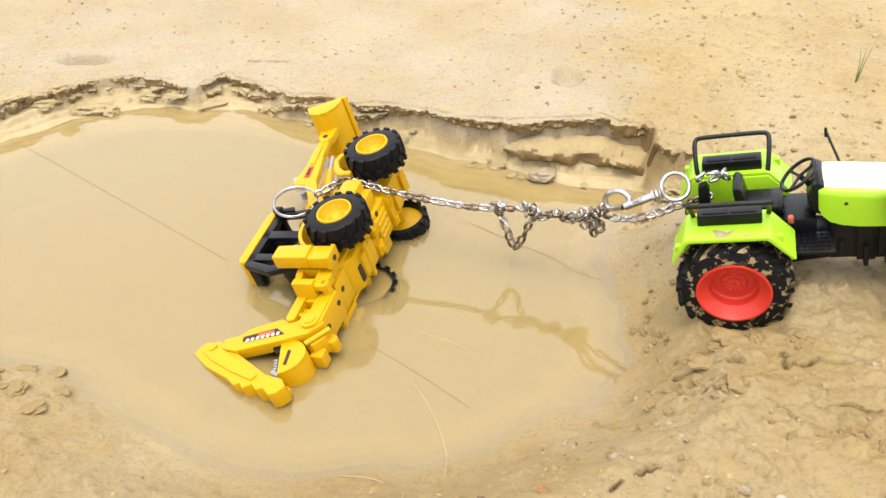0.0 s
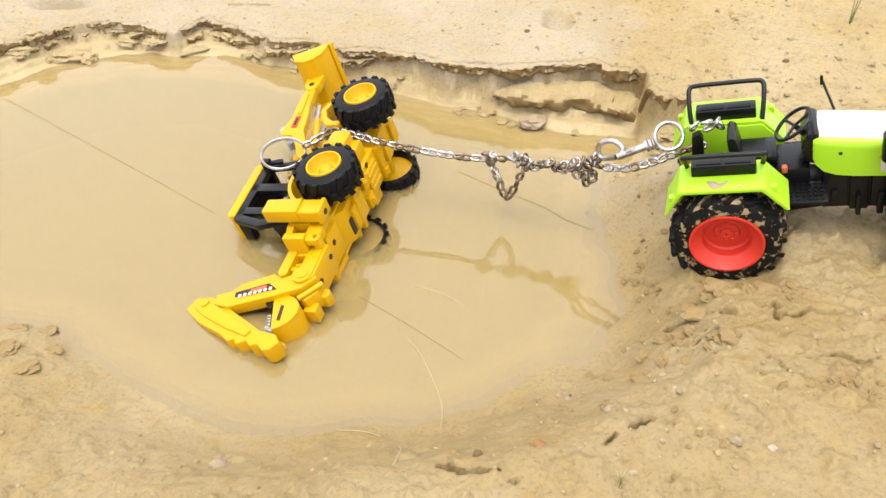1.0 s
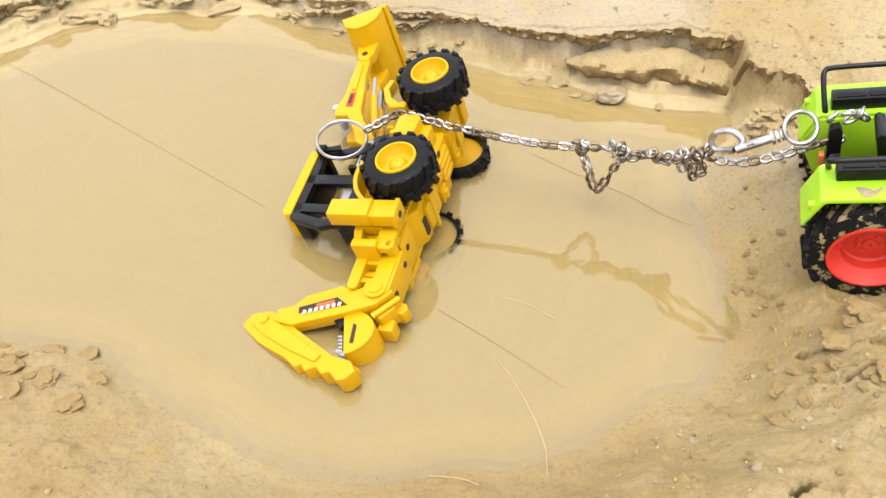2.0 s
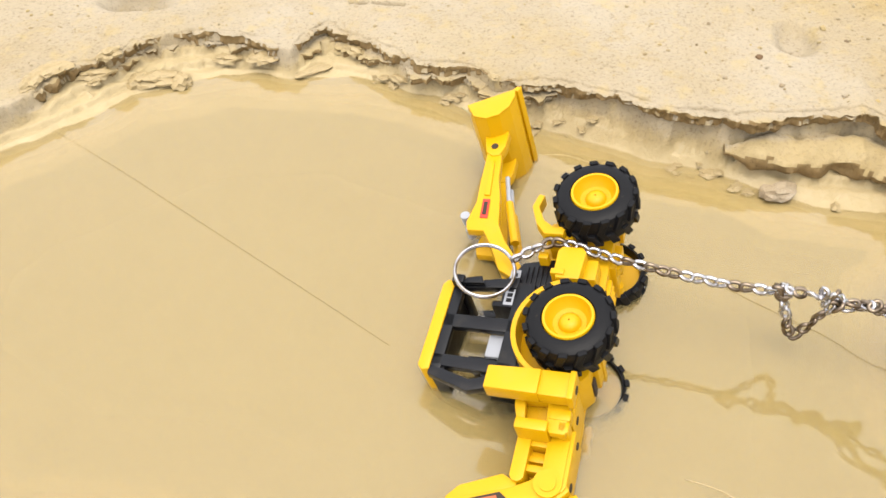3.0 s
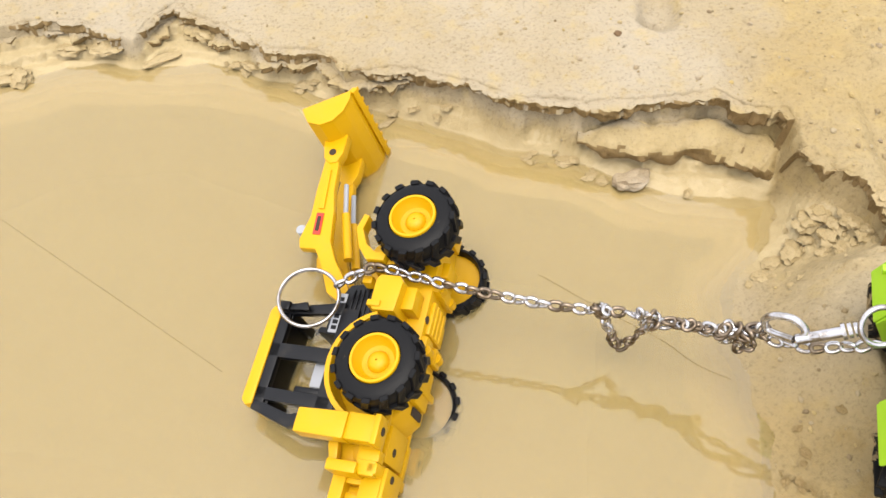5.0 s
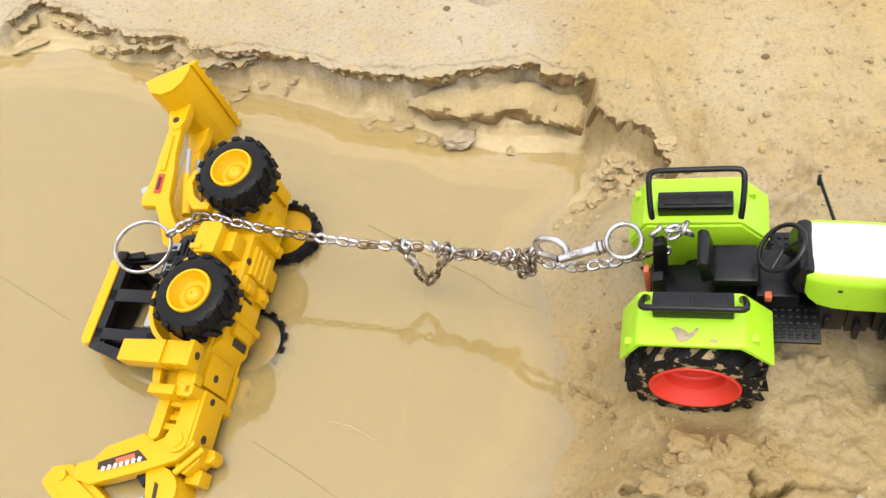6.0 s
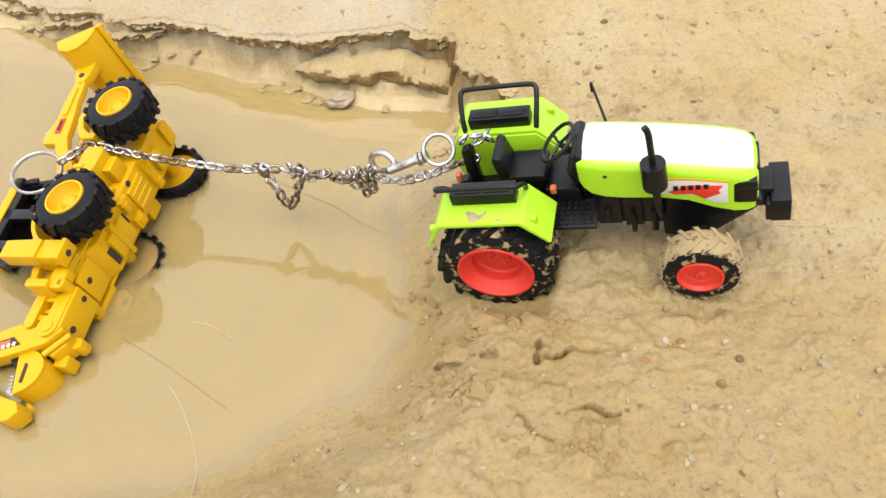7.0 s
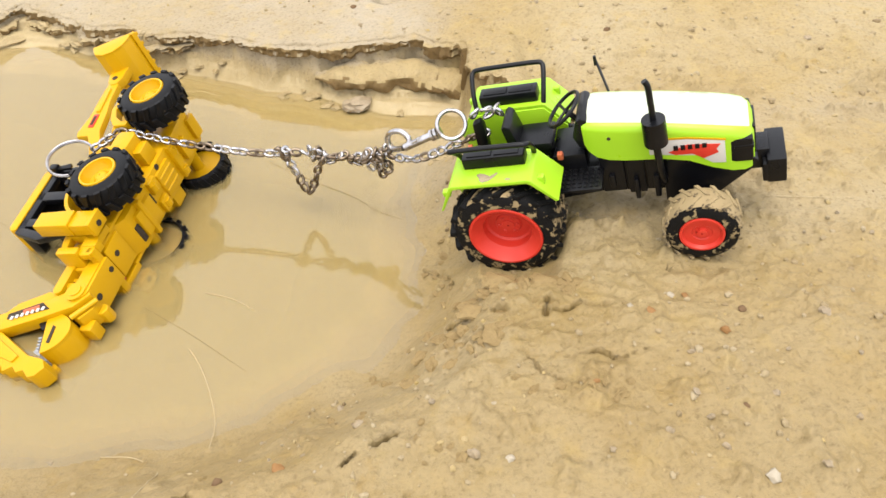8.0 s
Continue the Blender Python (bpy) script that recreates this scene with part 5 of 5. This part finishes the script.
for x, y, sx, sy, sz, turn in ((-0.315, 0.6340, 15, 8, 9, 10), (-0.325, 0.6320, 8, 7, 9, 60), (-0.298, 0.6350, 8, 7, 9, 110), (-0.243, 0.6540, 12, 8, 7, 20), (-0.373, 0.6180, 13, 7, 8, 35), (-0.381, 0.6060, 9, 6, 8, 70),
                               (-0.350, 0.6290, 12, 6, 7, 20), (-0.341, 0.6370, 8, 5, 8, 40), (-0.212, 0.6480, 16, 4, 4, 25), (-0.183, 0.6610, 7, 5, 6, -30), (-0.270, 0.6560, 9, 6, 6, 5), (-0.152, 0.6370, 6, 4, 4, -30),
                               (-0.116, 0.6220, 7, 4, 4, 10), (-0.066, 0.5900, 6, 2.4, 3.6, 40), (0.039, 0.5560, 6, 4, 4, 10), (0.0165, 0.5600, 4, 2.4, 2.4, 30), (0.020, 0.5625, 3.4, 2, 2, 10), (0.0514, 0.5440, 5, 3, 3, 40), (0.058, 0.5400, 4, 3, 3, 0),
                               (0.1052, 0.5280, 4, 2.4, 3, 80), (0.140, 0.4790, 6, 4, 4, 20), (0.150, 0.4830, 7, 5, 6, 60), (0.131, 0.4700, 5, 4, 4, 0), (0.158, 0.4960, 7, 6, 8, 30), (0.166, 0.4860, 6, 5, 7, 80),
                               (0.136, 0.3020, 11, 5, 5, -10), (0.124, 0.3040, 7, 4, 4, 30), (0.150, 0.2970, 6, 4, 4, 15), (0.1190, 0.2960, 5, 3.4, 3, 0), (0.108, 0.2870, 5, 3, 3, 40), (0.113, 0.2760, 4, 3, 3, 90), (0.103, 0.2690, 5, 3, 2.4, 20),
                               (0.122, 0.2690, 4, 3, 2.4, 50), (0.1130, 0.3050, 4, 2.6, 2.6, 70), (0.149, 0.3170, 9, 5, 4, -15), (0.172, 0.3120, 9, 5, 4, -15), (0.186, 0.3080, 5, 3.6, 3, 0), (-0.232, 0.3200, 6, 4, 4, 0), (-0.215, 0.3180, 5, 4, 3, 50), (-0.246, 0.3050, 7, 5, 5, 20),
                               (-0.225, 0.2980, 6, 5, 4, 80), (-0.205, 0.3020, 5, 4, 4, 10), (-0.21, 0.283, 7, 5, 5, 40), (-0.238, 0.288, 6, 5, 5, 70), (-0.262, 0.310, 6, 5, 5, 10)):
    clod(x, y, sx, sy, sz, turn)
more = random.Random(31)
for x0, y0, x1, y1, count, big in ((0.154, 0.508, 0.178, 0.486, 9, 6.0), (0.150, 0.500, 0.166, 0.470, 8, 5.0), (0.168, 0.490, 0.186, 0.470, 6, 5.0), (0.124, 0.470, 0.150, 0.462, 7, 3.6), (-0.120, 0.618, -0.030, 0.588, 14, 4.0),
                                   (-0.180, 0.650, -0.130, 0.628, 7, 4.0), (0.010, 0.570, 0.060, 0.545, 8, 3.4), (0.110, 0.300, 0.150, 0.270, 18, 4.6), (0.130, 0.318, 0.190, 0.306, 10, 5.0), (0.085, 0.285, 0.115, 0.262, 8, 2.6),
                                   (0.105, 0.380, 0.128, 0.335, 8, 2.4), (0.140, 0.255, 0.200, 0.235, 14, 3.0), (0.060, 0.260, 0.120, 0.215, 10, 2.6), (0.120, 0.340, 0.135, 0.400, 8, 3.0), (-0.260, 0.318, -0.200, 0.280, 8, 4.5), (-0.365, 0.615, -0.300, 0.640, 8, 5.0)):
    for k in range(count):
        f, a = more.random(), big * more.uniform(0.4, 1.0)
        clod(x0 + (x1 - x0) * f + more.gauss(0, 0.003), y0 + (y1 - y0) * f + more.gauss(0, 0.004), a, a * more.uniform(0.5, 0.9), a * more.uniform(0.6, 1.0), more.uniform(0, 180))
stone = new("shore_stone", rock_mesh("shore_stone", 77, STONES[0], 0.6, 0.5, 3))
stone.matrix_world = pose(0.0735, 0.5365, 0.004, 0, 0, 15) @ Matrix.Diagonal((0.0105, 0.0065, 0.008, 1))
tagged(stone, "rough tan and grey stone at the puddle's edge", "stone")


def crumbs(name, count, seed, lo, hi, area, label):
    """Loose crumbs of dry clay strewn over the ground, one joined sheet of grains."""
    r = np.random.RandomState(seed)
    x, y = r.uniform(area[0], area[1], count), r.uniform(area[2], area[3], count)
    z = ground_height(x[None], y[None])[0][0]
    keep = (z > 0.006) & (fbm(x, y, 0.05, 3, 30.0) + 0.25 > r.uniform(-0.3, 0.6, count))
    x, y, z = x[keep], y[keep], z[keep]
    t = (1 + 5 ** 0.5) / 2
    base = np.array([(-1, t, 0), (1, t, 0), (-1, -t, 0), (1, -t, 0), (0, -1, t), (0, 1, t), (0, -1, -t), (0, 1, -t), (t, 0, -1), (t, 0, 1), (-t, 0, -1), (-t, 0, 1)]) / 1.9
    tri = [(0, 11, 5), (0, 5, 1), (0, 1, 7), (0, 7, 10), (0, 10, 11), (1, 5, 9), (5, 11, 4), (11, 10, 2), (10, 7, 6), (7, 1, 8), (3, 9, 4), (3, 4, 2), (3, 2, 6), (3, 6, 8), (3, 8, 9), (4, 9, 5), (2, 4, 11), (6, 2, 10), (8, 6, 7), (9, 8, 1)]
    n = len(x)
    size = lo + (hi - lo) * r.rand(n) ** 3
    co = base[None] * (1 + 0.5 * (r.rand(n, 12, 1) - 0.5)) * size[:, None, None] * r.uniform(0.6, 1.2, (n, 1, 3))
    co[:, :, 2] *= 0.75
    co += np.stack([x, y, z + 0.15 * size], -1)[:, None]
    me = bpy.data.meshes.new(name)
    me.from_pydata(co.reshape(-1, 3).tolist(), [], [tuple(12 * k + i for i in f) for k in range(n) for f in tri])
    me.materials.append(CRUMB)
    tagged(new(name, me), label, "crumbs", kind="stuff")


CRUMB, nt, b = material("clay_crumb")
info = nt.nodes.new("ShaderNodeNewGeometry")
nt.links.new(ramp(nt, info.outputs["Random Per Island"], [(0.0, (0.12, 0.08, 0.04)), (0.06, (0.20, 0.145, 0.07)), (0.25, (0.235, 0.18, 0.095)), (0.7, (0.275, 0.22, 0.13)), (0.9, (0.29, 0.21, 0.075)), (1.0, (0.28, 0.23, 0.15))]), b.inputs["Base Color"])
b.inputs["Roughness"].default_value = 0.85
crumbs("clay_crumbs", 3200, 3, 0.0004, 0.0020, (-0.28, 0.44, 0.15, 0.46), "fine crumbs of clay strewn over damp mud")
crumbs("clay_crumbs", 760, 5, 0.0008, 0.0030, (0.11, 0.46, 0.43, 0.82), "coarse crumbs and bits of clay on rough yellow ground")
crumbs("clay_crumbs", 150, 6, 0.0008, 0.0026, (0.04, 0.34, 0.17, 0.33), "coarse crumbs and bits of clay on churned mud")
crumbs("clay_crumbs", 3400, 4, 0.0004, 0.0018, (-0.42, 0.46, 0.50, 0.86), "fine crumbs of clay strewn over dry ground")


def fibre(path, radius, mat, name, label, drop=0.0002):
    pts = []
    for x, y in path:
        pts.append((x, y, max(0.0, height_at(x, y)) + drop))
    ob = part(name, tube(rounded(pts, 8), radius, 5, scale=1.0), mat)
    return tagged(ob, label, name.replace("_", " "))


fibre([(-0.3647, 0.5827), (-0.317, 0.5506), (-0.2514, 0.5033), (-0.1936, 0.4617), (-0.1454, 0.4266)], 0.00015, THREAD, "floating_fibre", "thin dark fibre afloat on muddy water")
fibre([(-0.0449, 0.3509), (-0.0158, 0.3291), (0.0171, 0.3018)], 0.00015, THREAD, "floating_fibre", "thin dark fibre afloat on muddy water")
fibre([(0.015, 0.478), (0.045, 0.456), (0.0719, 0.4379), (0.0871, 0.4235), (0.1028, 0.4144)], 0.00015, THREAD, "floating_fibre", "thin dark fibre afloat on muddy water")
fibre([(-0.0152, 0.3188), (-0.0074, 0.3062), (0.0001, 0.2878), (0.0046, 0.2707), (0.0040, 0.2560)], 0.00020, HAIR, "pale_fibre", "pale bent fibre lying across the shallow water")
fibre([(-0.0480, 0.2560), (-0.0340, 0.2545), (-0.0242, 0.2494), (-0.0161, 0.2410), (-0.0148, 0.2269), (-0.019, 0.205)], 0.00024, HAIR, "pale_fibre", "pale bent fibre lying on the muddy shore")
fibre([(-0.0121, 0.3595), (0.003, 0.3541), (0.0168, 0.3446)], 0.00018, HAIR, "pale_fibre", "pale bent fibre lying across the shallow water")
fibre([(-0.060, 0.5700), (-0.045, 0.5690), (-0.030, 0.5620)], 0.00018, HAIR, "pale_fibre", "pale bent fibre lying across the shallow water")
fibre([(0.300, 0.3570), (0.330, 0.3520), (0.372, 0.3480), (0.42, 0.345)], 0.00020, HAIR, "pale_fibre", "pale straight fibre lying on the ground")


def tuft(x, y, blades, height, seed, mat, label):
    r = random.Random(seed)
    e = thing("grass_tuft", Matrix.Translation((x, y, height_at(x, y) - 0.001)), label, "grass")
    for k in range(blades):
        a, h, lean = r.uniform(0, math.tau), height * r.uniform(0.6, 1), r.uniform(0.1, 0.7)
        d = Vector((math.cos(a), math.sin(a), 0))
        path = [Vector((0, 0, 0)) + d * 0.001, d * h * lean * 0.4 + Vector((0, 0, h * 0.55)), d * h * lean + Vector((0, 0, h * 0.95))]
        part("blade", tube(rounded(path, 4), 0.0005, 5, taper=lambda f: 1.05 - f, scale=1.0), mat, e)


tuft(0.3192, 0.5939, 3, 0.036, 1, GRASS, "three thin green blades of grass in clay")
tuft(0.1744, 0.8510, 7, 0.022, 2, GRASS, "small tuft of green grass in dry clay")
tuft(0.0752, 0.1948, 9, 0.010, 3, STRAW, "small yellowing tuft of grass by a crack")
tuft(0.2330, 0.3100, 6, 0.008, 4, THREAD, "small dark withered tuft beside the tyre")
